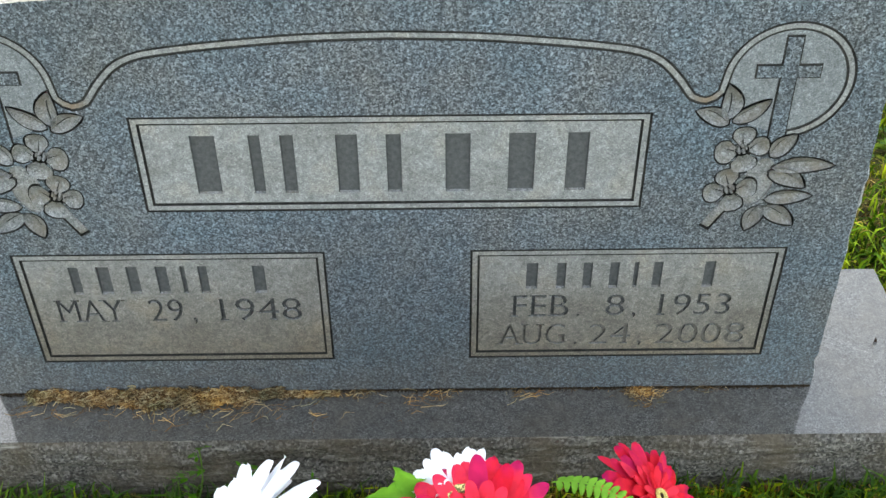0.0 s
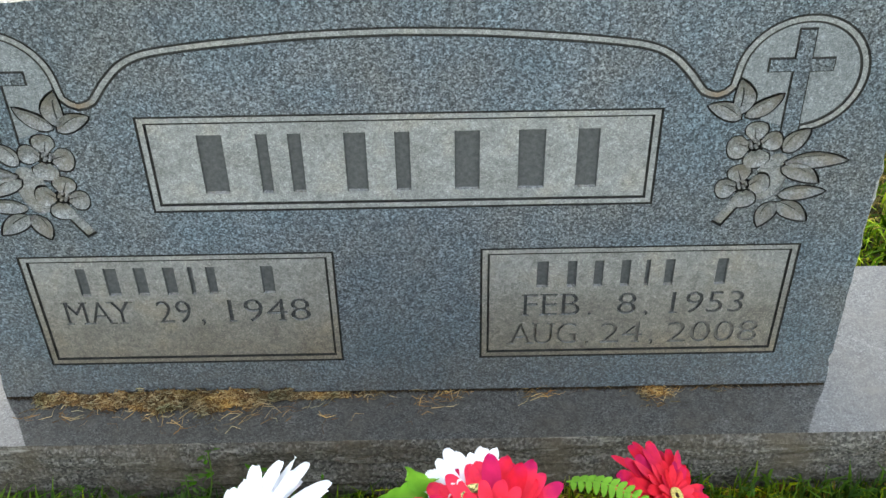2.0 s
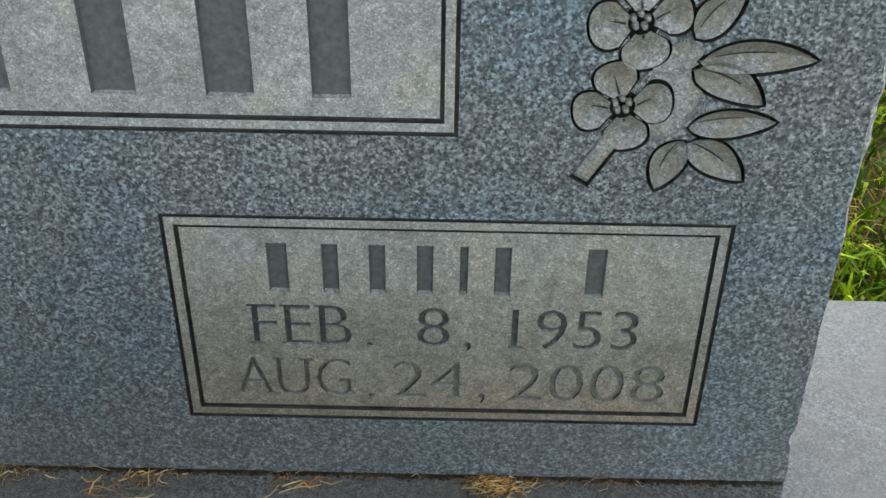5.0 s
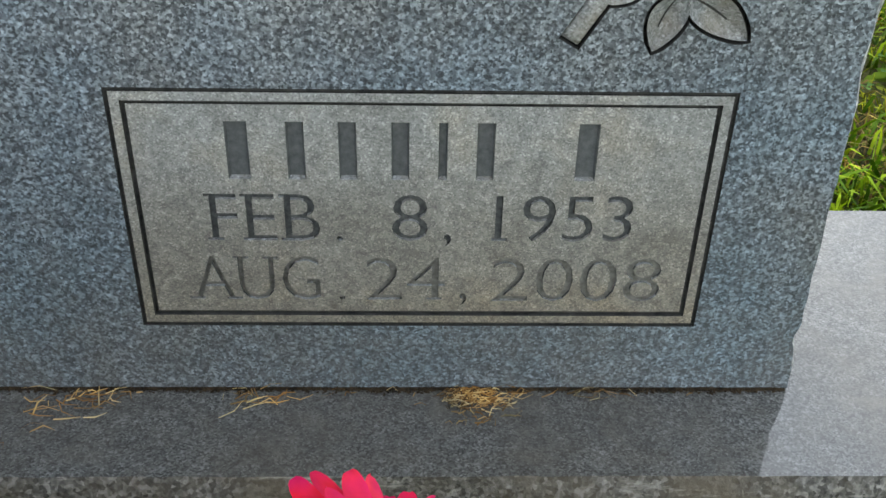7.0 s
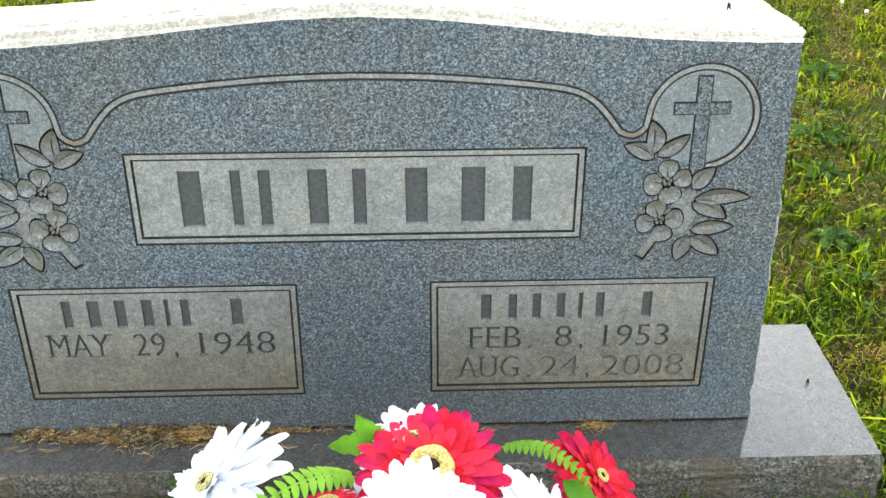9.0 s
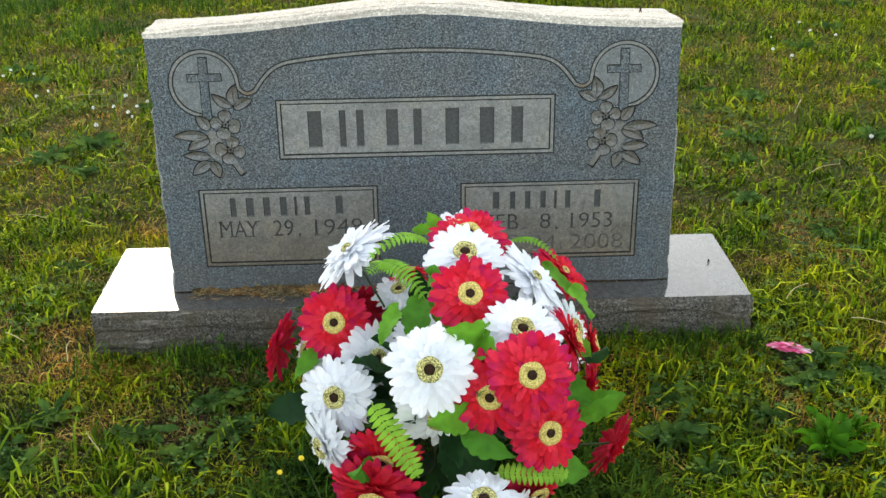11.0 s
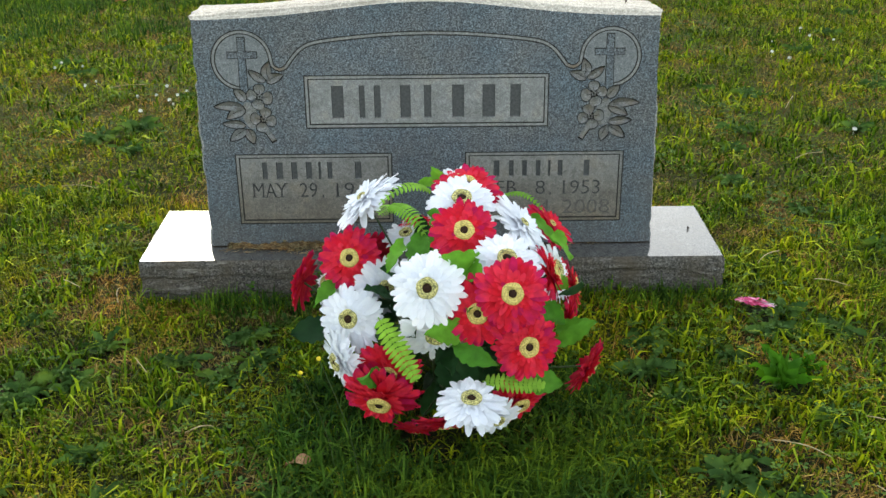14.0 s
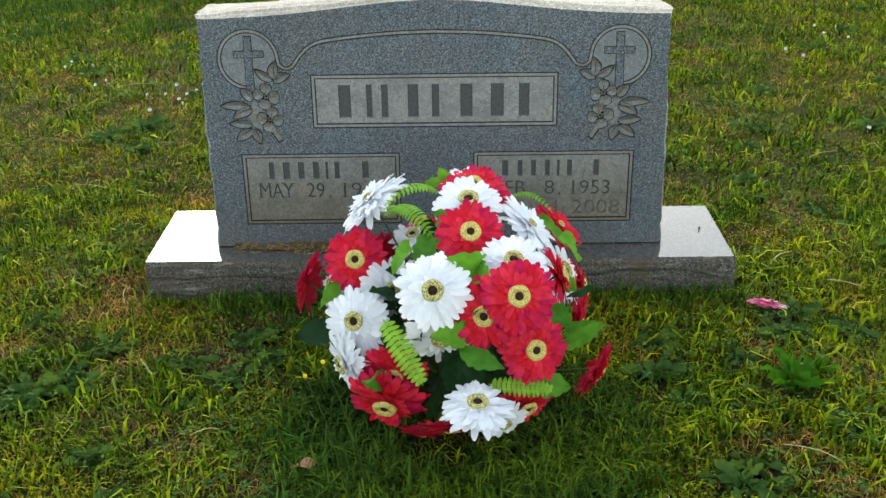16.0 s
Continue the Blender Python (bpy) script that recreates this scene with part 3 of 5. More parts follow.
for r, (owner, polys, holes, depth, mat) in enumerate(regions):
    hit = np.zeros(len(T), dtype=bool)
    for p in polys:
        q = np.array(p)
        near = (mx > q[:, 0].min()) & (mx < q[:, 0].max()) & (mz > q[:, 1].min()) & (mz < q[:, 1].max())
        idx = np.nonzero(near)[0]
        if len(idx):
            hit[idx] |= inside(p, mx[idx], mz[idx])
    for p in holes:
        hit &= ~inside(p, mx, mz)
    hit &= free
    region_of[hit] = r
    free &= ~hit
region_of[free] = len(regions)
regions.append(("die", [], [], 0.0, STEELED))

owners = {}


def store(owner, mat, quad):
    d = owners.setdefault(owner, {"v": [], "f": [], "m": [], "mats": [], "key": {}})
    if mat not in d["mats"]:
        d["mats"].append(mat)
    ids = []
    for p in quad:
        k = (round(p[0], 6), round(p[1], 6), round(p[2], 6))
        if k not in d["key"]:
            d["key"][k] = len(d["v"])
            d["v"].append(p)
        ids.append(d["key"][k])
    if len(set(ids)) == len(ids):
        d["f"].append(tuple(ids))
        d["m"].append(d["mats"].index(mat))


edge_use = {}
for i, t in enumerate(T):
    r = region_of[i]
    if r < 0:
        continue
    owner, _, _, depth, mat = regions[r]
    if mat is not None:
        store(owner, mat, [(float(P2[k][0]), depth, float(P2[k][1])) for k in t])
    for a, b in ((t[0], t[1]), (t[1], t[2]), (t[2], t[0])):
        edge_use.setdefault((min(a, b), max(a, b)), []).append((r, float(mid[i][1])))
for (a, b), rs in edge_use.items():
    if len(rs) == 2 and regions[rs[0][0]][3] != regions[rs[1][0]][3]:
        (low, lz), (high, hz) = sorted(rs, key=lambda q: -regions[q[0]][3])
        d0, d1 = regions[high][3], regions[low][3]
        p, q = P2[a], P2[b]
        # ledges that look up get paler stone, sky light put into colour
        lit_ledge = abs(q[0] - p[0]) > abs(q[1] - p[1]) and lz > hz
        # other walls of unpainted letters go dark, painting their shade
        cut = (CARVED if lit_ledge else LETTER) if regions[low][4] is CUT else CARVED if lit_ledge and regions[low][0].startswith("inscription") else regions[low][4]
        store(regions[low][0], CARVED if cut is FROSTED else cut, [(float(p[0]), d0, float(p[1])), (float(q[0]), d0, float(q[1])), (float(q[0]), d1, float(q[1])), (float(p[0]), d1, float(p[1]))])

# ---- the headstone: rough sides, top and back ----
DEEP, NV = 0.186, 48
d = owners["die"]
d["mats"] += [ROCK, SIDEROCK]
rock = len(d["mats"]) - 2
start = len(d["v"])
for i, (x, z) in enumerate(border):
    a, b = border[max(0, i - 1)], border[min(len(border) - 1, i + 1)]
    tx, tz = b[0] - a[0], b[1] - a[1]
    n = math.hypot(tx, tz)
    nx, nz = -tz / n, tx / n
    if 80 < i < 100 or 262 < i < 282:
        nx, nz = (-0.7 if i < 150 else 0.7), 0.7
    on_top = 90 <= i <= 270
    for j in range(NV):
        y = DEEP * (j / (NV - 1)) ** 1.35
        k = min(1.0, j / 4.0) * min(1.0, (NV - 1 - j) / 2.0 + 0.4)
        p = Vector((x * 5.0, y * 16.0, z * 5.0))
        q = Vector((x * 16.0, y * 42.0, z * 16.0))
        r = Vector((x * 45.0, y * 120.0, z * 45.0))
        h = 0.006 * noise.noise(p) + (0.0015 if on_top else 0.0055) * abs(noise.noise(q)) + (0.0004 if on_top else 0.0024) * noise.noise(r)
        if on_top:
            crack = abs(noise.noise((x * 4.5, y * 42.0, 7.0)))
            h += 0.011 * (1 - math.exp(-y / 0.016)) * (1 - (y / DEEP) ** 2 * 1.2) - 0.0015 * max(0.0, 1 - crack / 0.06)
            for at, deep, turn in ((0.014, 0.015, 1.0), (0.05, 0.006, 4.0)):
                ledge = at + 0.012 * noise.noise((x * 4.0, 2.0, turn)) + 0.004 * noise.noise((x * 17.0, 3.0, turn))
                h -= deep * max(0.0, min(0.7, noise.noise((x * 6.0, 8.0, turn)) + 0.3)) * math.exp(-(((y - ledge) / 0.0032) ** 2))
                h += 0.3 * deep * (1.0 if y > ledge else 0.0) * math.exp(-(y - ledge) / 0.02)
        else:
            h += 0.006 * math.sin(math.pi * j / (NV - 1))
        h *= k
        d["v"].append((x + nx * h, y, z + nz * h))
for i in range(len(border) - 1):
    for j in range(NV - 1):
        a, b = start + i * NV + j, start + (i + 1) * NV + j
        d["f"].append((a, a + 1, b + 1, b))
        # pale lit copy along the top, darker shaded copy down the sides
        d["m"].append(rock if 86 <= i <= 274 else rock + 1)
d["f"].append(tuple(start + i * NV + NV - 1 for i in range(len(border))))
d["m"].append(rock)

headstone = thing("headstone", (0.0, 0.09, 0.05), "grey granite double headstone with carved panels on a polished base", "headstone")
PART_NAMES = {"die": ("die", "blue-grey steeled granite face with rough white broken edges"), "name_panel": ("name_panel", "frosted granite panel with a double cut line"),
              "panel_left": ("date_panel", "frosted granite panel stained brown below"), "panel_right": ("date_panel", "frosted granite panel stained brown below"),
              "medallion_left": ("medallion", "frosted round medallion with a steeled cross"), "medallion_right": ("medallion", "frosted round medallion with a steeled cross"),
              "carved_border": ("carved_border", "pale frosted band between two cut lines"), "spray_left": ("carved_spray", "deep-cut dark ground of a flower spray"),
              "spray_right": ("carved_spray", "deep-cut dark ground of a flower spray")}


def pieces(d):
    """The separate pieces of a mesh."""
    up = list(range(len(d["v"])))

    def root(i):
        while up[i] != i:
            up[i] = up[up[i]]
            i = up[i]
        return i
    for f in d["f"]:
        for k in f[1:]:
            up[root(k)] = root(f[0])
    groups = {}
    for f, m in zip(d["f"], d["m"]):
        groups.setdefault(root(f[0]), []).append((f, m))
    out = []
    for fs in groups.values():
        ids = sorted({k for f, _ in fs for k in f})
        at = {k: i for i, k in enumerate(ids)}
        out.append(([d["v"][k] for k in ids], [tuple(at[k] for k in f) for f, _ in fs], [m for _, m in fs]))
    return out


made = {}
for owner, d in owners.items():
    name, label = PART_NAMES.get(owner, ("inscription", "dark painted cut lettering"))
    if owner.endswith("_late"):
        label = "shallow unpainted cut lettering"
    if owner == "inscription_name":
        label = "dark painted cut bars"
    host = headstone
    if owner.startswith("inscription"):
        host = made.get("name_panel" if "name" in owner else "panel_left" if "left" in owner else "panel_right", headstone)
    made[owner] = (name, d, label)
order = sorted(made, key=lambda o: o.startswith("inscription"))
built = {}
for owner in order:
    name, d, label = made[owner]
    host = headstone
    if owner.startswith("inscription"):
        host = built["name_panel" if "name" in owner else "panel_left" if "left" in owner else "panel_right"]
    if owner.startswith("inscription"):
        for v, f, m in pieces(d):
            part("character", mesh_of("character", v, f, d["mats"], m), host, label)
    elif "panel" in owner:
        own = sorted(pieces(d), key=lambda q: -len(q[0]))
        v, f, m = own[0]
        built[owner] = part(name, mesh_of(name, v, f, d["mats"], m), host, label)
        for v, f, m in own[1:]:
            part("letter_counter", mesh_of("letter_counter", v, f, d["mats"], m), built[owner])
    else:
        built[owner] = part(name, mesh_of(name, d["v"], d["f"], d["mats"], d["m"]), host, label)


# sunk bars with sloping walls
for owner, x0, x1, z0, z1 in BARS:
    host = built["name_panel" if "name" in owner else "panel_left" if "left" in owner else "panel_right"]
    k = 0.0011
    v = [(x0, 0.0022, z0), (x1, 0.0022, z0), (x1, 0.0022, z1), (x0, 0.0022, z1)]
    v += [(x0 + k, 0.0062, z0 + k), (x1 - k, 0.0062, z0 + k), (x1 - k, 0.0062, z1 - k), (x0 + k, 0.0062, z1 - k)]
    f = [(0, 1, 5, 4), (1, 2, 6, 5), (2, 3, 7, 6), (3, 0, 4, 7), (4, 5, 6, 7)]
    # lower wall in paler stone, painting the light it catches
    part("bar", mesh_of("bar", v, f, [BARPAINT, CARVED], [1, 0, 0, 0, 0]), host, "dark painted sunk bar")


# ---- carved leaves and blossoms, raised in their sunk ground ----
def dome(border_pts, centre, top, rim, mat, name, vein=None, rings=7):
    """A pillow over a border in the face's plane, or with a vein a scooped dish."""
    v, f = [], []
    n = len(border_pts)
    for r in range(rings + 1):
        k = r / rings
        for x, z in border_pts:
            px, pz = centre[0] + (x - centre[0]) * (1 - k), centre[1] + (z - centre[1]) * (1 - k)
            y = rim + (top - rim) * math.sqrt(max(0.0, 1 - (1 - k) ** 4))
            if vein:
                y = 0.0005 + 0.009 * k ** 0.9
            v.append((px, y, pz))
    for r in range(rings):
        for i in range(n):
            a, b = r * n + i, r * n + (i + 1) % n
            f.append((a, b, b + n, a + n))
    index = [0] * len(f)
    mats = [mat]
    if vein:
        # thin dark strip just proud of the dish, painting the vein's shade
        (bx, bz), (ex, ez) = vein
        L = math.hypot(ex - bx, ez - bz)
        sx, sz = -(ez - bz) / L, (ex - bx) / L
        b = len(v)
        for q in range(6):
            k = 0.45 + 0.55 * q / 5
            w = 0.0008 * (1.15 - q / 5)
            y = 0.0005 + 0.009 * min(1.0, max(0.0, (k * L - 0.0085) / (L - 0.0085))) ** 0.9 - 0.0006
            for s in (-1, 1):
                v.append((bx + (ex - bx) * k + s * sx * w, y, bz + (ez - bz) * k + s * sz * w))
        f += [(b + 2 * q, b + 2 * q + 1, b + 2 * q + 3, b + 2 * q + 2) for q in range(5)]
        index += [1] * 5
        mats.append(GROOVE)
    return mesh_of(name, v, f, mats, index, smooth=True)


def spine_dome(base, tip, width, bow, flip):
    """A carved leaf, scooped out deepest above its lower rim, with a sunk middle vein."""
    b, t = Vector(base), Vector(tip)
    dd = (t - b).normalized()
    s = Vector((-dd.y, dd.x))
    v, NU, across = [], 16, (-1, -0.86, -0.62, -0.36, -0.07, 0.07, 0.36, 0.62, 0.86, 1)
    for i in range(NU):
        k = i / (NU - 1)
        w = (width / 2 - 0.0004) * math.sin(math.pi * min(1, max(0.0, k)) ** 0.8) ** 0.8
        c = b.lerp(t, k) + s * bow * math.sin(math.pi * k)
        for u in across:
            p = c + s * u * w
            h = u if s.y > 0 else -u
            scoop = 1 - ((h + 0.2) / 1.2) ** 1.2 if h > -0.2 else 1 - ((-0.2 - h) / 0.8) ** 1.4
            y = 0.0005 + 0.0095 * max(0.0, scoop) * math.sin(math.pi * min(1.0, 0.06 + 0.9 * k)) ** 0.6
            y += 0.0008 * math.exp(-((u / 0.12) ** 2)) * max(0.0, 1 - 1.2 * k)
            x = 0.001 - p.x if flip else p.x
            v.append((x, y, p.y))
    faces = grid_faces(NU, 10)
    # vein faces take the groove's painted shade
    index = [1 if (q % 9) == 4 and 2 <= q // 9 <= 9 else 0 for q in range(len(faces))]
    return mesh_of("carved_leaf", v, faces, [CARVED, GROOVE], index, smooth=True)


for side, flip in (("right", False), ("left", True)):
    host = built["spray_" + side]
    fl = mirror if flip else (lambda p: p)
    for b, t, w, bow in SPRAY_LEAVES:
        part("carved_leaf", spine_dome(b, t, w, bow, flip), host)
    for c, turns in SPRAY_FLOWERS:
        for k, a in enumerate(turns):
            pc = (c[0] + 0.02 * math.cos(radians(a)), c[1] - 0.003 + 0.02 * math.sin(radians(a)))
            tip = (c[0] + 0.021 * math.cos(radians(a)), c[1] + 0.02 * math.sin(radians(a)))
            me = dome(fl(petal_outline(c, turns, k)), fl([pc])[0], -0.0004, 0.0036, CARVED, "carved_petal", (fl([c])[0], fl([tip])[0]))
            part("carved_petal", me, host)
        for k in range(5):
            a = 20 + 72 * k
            e = (c[0] + 0.0048 * math.cos(radians(a)), c[1] + 0.0048 * math.sin(radians(a)))
            part("carved_bead", dome(fl(ellipse(e, 0, 0.0026, 0.0026, 8)), fl([e])[0], 0.0, 0.006, CARVED, "carved_bead", rings=3), host)
    st = strip([(0.411, 0.523), (0.402, 0.508), (0.3915, 0.4905)], 0.0135)
    part("carved_stem", dome(fl(st), fl([(0.402, 0.507)])[0], 0.0, 0.005, CARVED, "carved_stem"), host)


# ---- the base: polished top, rock-pitched sides ----
def base_block(x0, x1, y0, y1, z0, z1, polished, rough, name, seed):
    nx, ny, nz = 200, 46, 34
    ring = [(x0 + (x1 - x0) * i / nx, y0) for i in range(nx)] + [(x1, y0 + (y1 - y0) * i / ny) for i in range(ny)]
    ring += [(x1 + (x0 - x1) * i / nx, y1) for i in range(nx)] + [(x0, y1 + (y0 - y1) * i / ny) for i in range(ny)]
    cx, cy = (x0 + x1) / 2, (y0 + y1) / 2
    v, f, m = [], [], []
    for i, (x, y) in enumerate(ring):
        if i < nx:
            n = (0, -1)
        elif i < nx + ny:
            n = (1, 0)
        elif i < 2 * nx + ny:
            n = (0, 1)
        else:
            n = (-1, 0)
        for j in range(nz + 1):
            z = z1 + (z0 - z1) * j / nz
            k = min(1.0, j / 2.5)
            h = 0.007 * noise.noise((x * 7 + seed, y * 7, z * 14)) + 0.005 * abs(noise.noise((x * 18, y * 18 + seed, z * 50))) + 0.002 * noise.noise((x * 70, y * 70, z * 110 + seed))
            for drop, deep, wide in ((0.3, 0.008, 0.005), (0.62, 0.006, 0.004)):
                crack = z1 - (z1 - z0) * (drop + 0.12 * noise.noise((x * 4.0 + seed, y * 4.0, drop * 9)) + 0.05 * noise.noise((x * 15.0, y * 15.0, drop)))
                h += deep * (0.6 if z > crack else -0.4) * math.exp(-abs(z - crack) / 0.012) - deep * math.exp(-(((z - crack) / wide) ** 2)) * max(0.0, 0.5 + noise.noise((x * 6.0, y * 6.0, seed + drop)))
            h = h * k + 0.004 * k
            e = 0.0011 * noise.noise((x * 60, y * 60, seed)) if j == 0 else 0
            v.append((x + n[0] * (h + e), y + n[1] * (h + e), z))
    N, S = len(ring), nz + 1
    for i in range(N):
        for j in range(nz):
            a, b = i * S + j, ((i + 1) % N) * S + j
            f.append((a, a + 1, b + 1, b))
            m.append(1)
    f.append(tuple(i * S for i in range(N)))
    m.append(0)
    f.append(tuple(i * S + nz for i in range(N))[::-1])
    m.append(1)
    return mesh_of(name, v, f, [polished, rough], m)


part("base", base_block(-0.75, 0.762, -0.09, 0.257, 0.05, 0.198, POLISHED, BASEROCK, "base", 2.0), headstone, "polished top, rough weathered broken sides")

# the dirty bedding joint under the die
jv, jf = [], []
for i in range(241):
    x = -0.576 + 1.163 * i / 240
    w = 0.0012 + 0.0008 * noise.noise((x * 60.0, 3.0, 1.0))
    jv += [(x, -w, 0.1982), (x, -w * 0.7, 0.2006 + 0.0007 * noise.noise((x * 45.0, 7.0, 2.0))), (x, 0.02, 0.2), (x, 0.02, 0.1982)]
for i in range(240):
    a = 4 * i
    jf += [(a + k, a + 4 + k, a + 4 + (k + 1) % 4, a + (k + 1) % 4) for k in range(4)]
part("bedding_joint", mesh_of("bedding_joint", jv, jf, DIRT), headstone, "dark brown dirty joint under the die")

# ---- the stone behind ----
far_stone = thing("headstone", (0.2, 4.2, 0.05), "red-brown granite headstone further back on the lawn", "headstone")
part("base", base_block(-0.63, 0.93, 4.03, 4.38, 0.05, 0.27, REDSTONE, REDSTONE, "base", 7.0), far_stone)
part("die", base_block(-0.4, 0.79, 4.1, 4.3, 0.27, 0.9, REDSTONE, REDSTONE, "die", 9.0), far_stone)


# ---- fabric flowers ----
def petal_points(length, width, lift, curl, tip, twist, rng):
    """One petal along +x with its face up, as a grid of 8 by 5 points."""
    pts = []
    for i in range(8):
        k = (0.0, 0.28, 0.54, 0.74, 0.87, 0.94, 0.982, 1.0)[i]
        w = width * (0.5, 0.82, 1.0, 0.98, 0.82, 0.62, 0.38, 0.4 * tip)[i]
        x = length * (0.1 + 0.9 * k)
        z = lift * k - curl * k * k
        for j in range(5):
            u = -1 + 2 * j / 4
            y = u * w / 2
            xx = x
            zz = z + 0.002 * abs(u) ** 1.3 * (1 - 0.4 * k) + twist * u * k * width + (0.0022 * k ** 4 if tip < 0.28 else -0.003 * k ** 4)
            pts.append((xx, y, zz))
    return pts


def gerbera_mesh(name, mat, seed, radius=0.068):
    rng = random.Random(seed)
    v, f = [], []
    layers = [(28, 1.03, 0.0152, 0.0, 0.008), (25, 0.95, 0.0148, 0.003, 0.006), (18, 0.62, 0.0125, 0.008, 0.003), (17, 0.43, 0.0085, 0.010, 0.0)]
    for li, (n, size, width, lift, curl) in enumerate(layers):
        for k in range(n):
            a = 2 * math.pi * (k + 0.5 * (li % 2)) / n + rng.uniform(-0.06, 0.06)
            L = radius * size * rng.uniform(0.88, 1.06)
            base = len(v)
            for x, y, z in petal_points(L, width * rng.uniform(0.9, 1.12), lift + rng.uniform(-0.005, 0.006) * (1.0 if li < 2 else 0.3), curl + rng.uniform(-0.007, 0.008) * (1.0 if li < 2 else 0.3), rng.uniform(0.2, 0.36), rng.uniform(-0.16, 0.16), rng):
                v.append((x * math.cos(a) - y * math.sin(a), x * math.sin(a) + y * math.cos(a), z + 0.0021 * li))
            f.extend(tuple(base + q for q in t) for t in grid_faces(8, 5))
    return mesh_of(name, v, f, mat, smooth=True)


def ring_mesh(name, mat, r0, r1, height, n=28):
    v = []
    for i in range(n):
        a = 2 * math.pi * i / n
        for j in range(7):
            b = math.pi * j / 6
            r = (r0 + r1) / 2 + (r1 - r0) / 2 * math.cos(b)
            rr = r * (1 + 0.025 * math.sin(5 * a + 2))
            v.append((rr * math.cos(a), rr * math.sin(a), 0.008 + height * math.sin(b)))
    return mesh_of(name, v, grid_faces(n, 7, True), mat, smooth=True)


def eye_mesh(name, r, n=16):
    v = [(0, 0, 0.0125)]
    for j in (1, 2, 3):
        for i in range(n):
            a = 2 * math.pi * i / n
            v.append((r * j / 3 * math.cos(a), r * j / 3 * math.sin(a), 0.0125 - 0.0007 * j * j))
    f = [(0, 1 + i, 1 + (i + 1) % n) for i in range(n)]
    for j in range(2):
        f += [(1 + j * n + i, 1 + (j + 1) * n + i, 1 + (j + 1) * n + (i + 1) % n, 1 + j * n + (i + 1) % n) for i in range(n)]
    return mesh_of(name, v, f, EYE, smooth=True)


RED_MESH = [gerbera_mesh("gerbera", RED, s) for s in (1, 2, 3)]
WHITE_MESH = [gerbera_mesh("gerbera", WHITE, s) for s in (4, 5, 6)]
RING_RED, RING_WHITE = ring_mesh("ring", YELLOW, 0.0075, 0.0205, 0.005), ring_mesh("ring", PALE, 0.0085, 0.02, 0.005)
DARK_EYE = eye_mesh("eye", 0.0095)

HEART = Vector((0.045, -0.64, 0.32))
bouquet = thing("flower_bouquet", (0.045, -0.64, GROUND), "round bouquet of red and white fabric gerberas on the grass", "flowers")
bouquet_base = bouquet.location.copy()


def facing(at, out, spin):
    """A pose whose z looks along out."""
    q = Vector(out).to_track_quat("Z", "Y")
    return Matrix.Translation(Vector(at) - bouquet_base) @ q.to_matrix().to_4x4() @ Matrix.Rotation(spin, 4, "Z")


def tube(name, a, b, r, mat, bow=(0, 0, 0), n=8):
    a, b, bow = Vector(a), Vector(b), Vector(bow)
    v = []
    for i in range(n + 1):
        k = i / n
        c = a.lerp(b, k) + bow * math.sin(math.pi * k)
        d = (b - a).normalized()
        s = d.orthogonal().normalized()
        t = d.cross(s)
        for j in range(6):
            w = 2 * math.pi * j / 6
            v.append(c + (s * math.cos(w) + t * math.sin(w)) * r)
    faces = [tuple(i * 6 + q for q in (j, (j + 1) % 6)) + tuple((i + 1) * 6 + q for q in ((j + 1) % 6, j)) for i in range(n) for j in range(6)]
    return mesh_of(name, v, faces, mat, smooth=True)


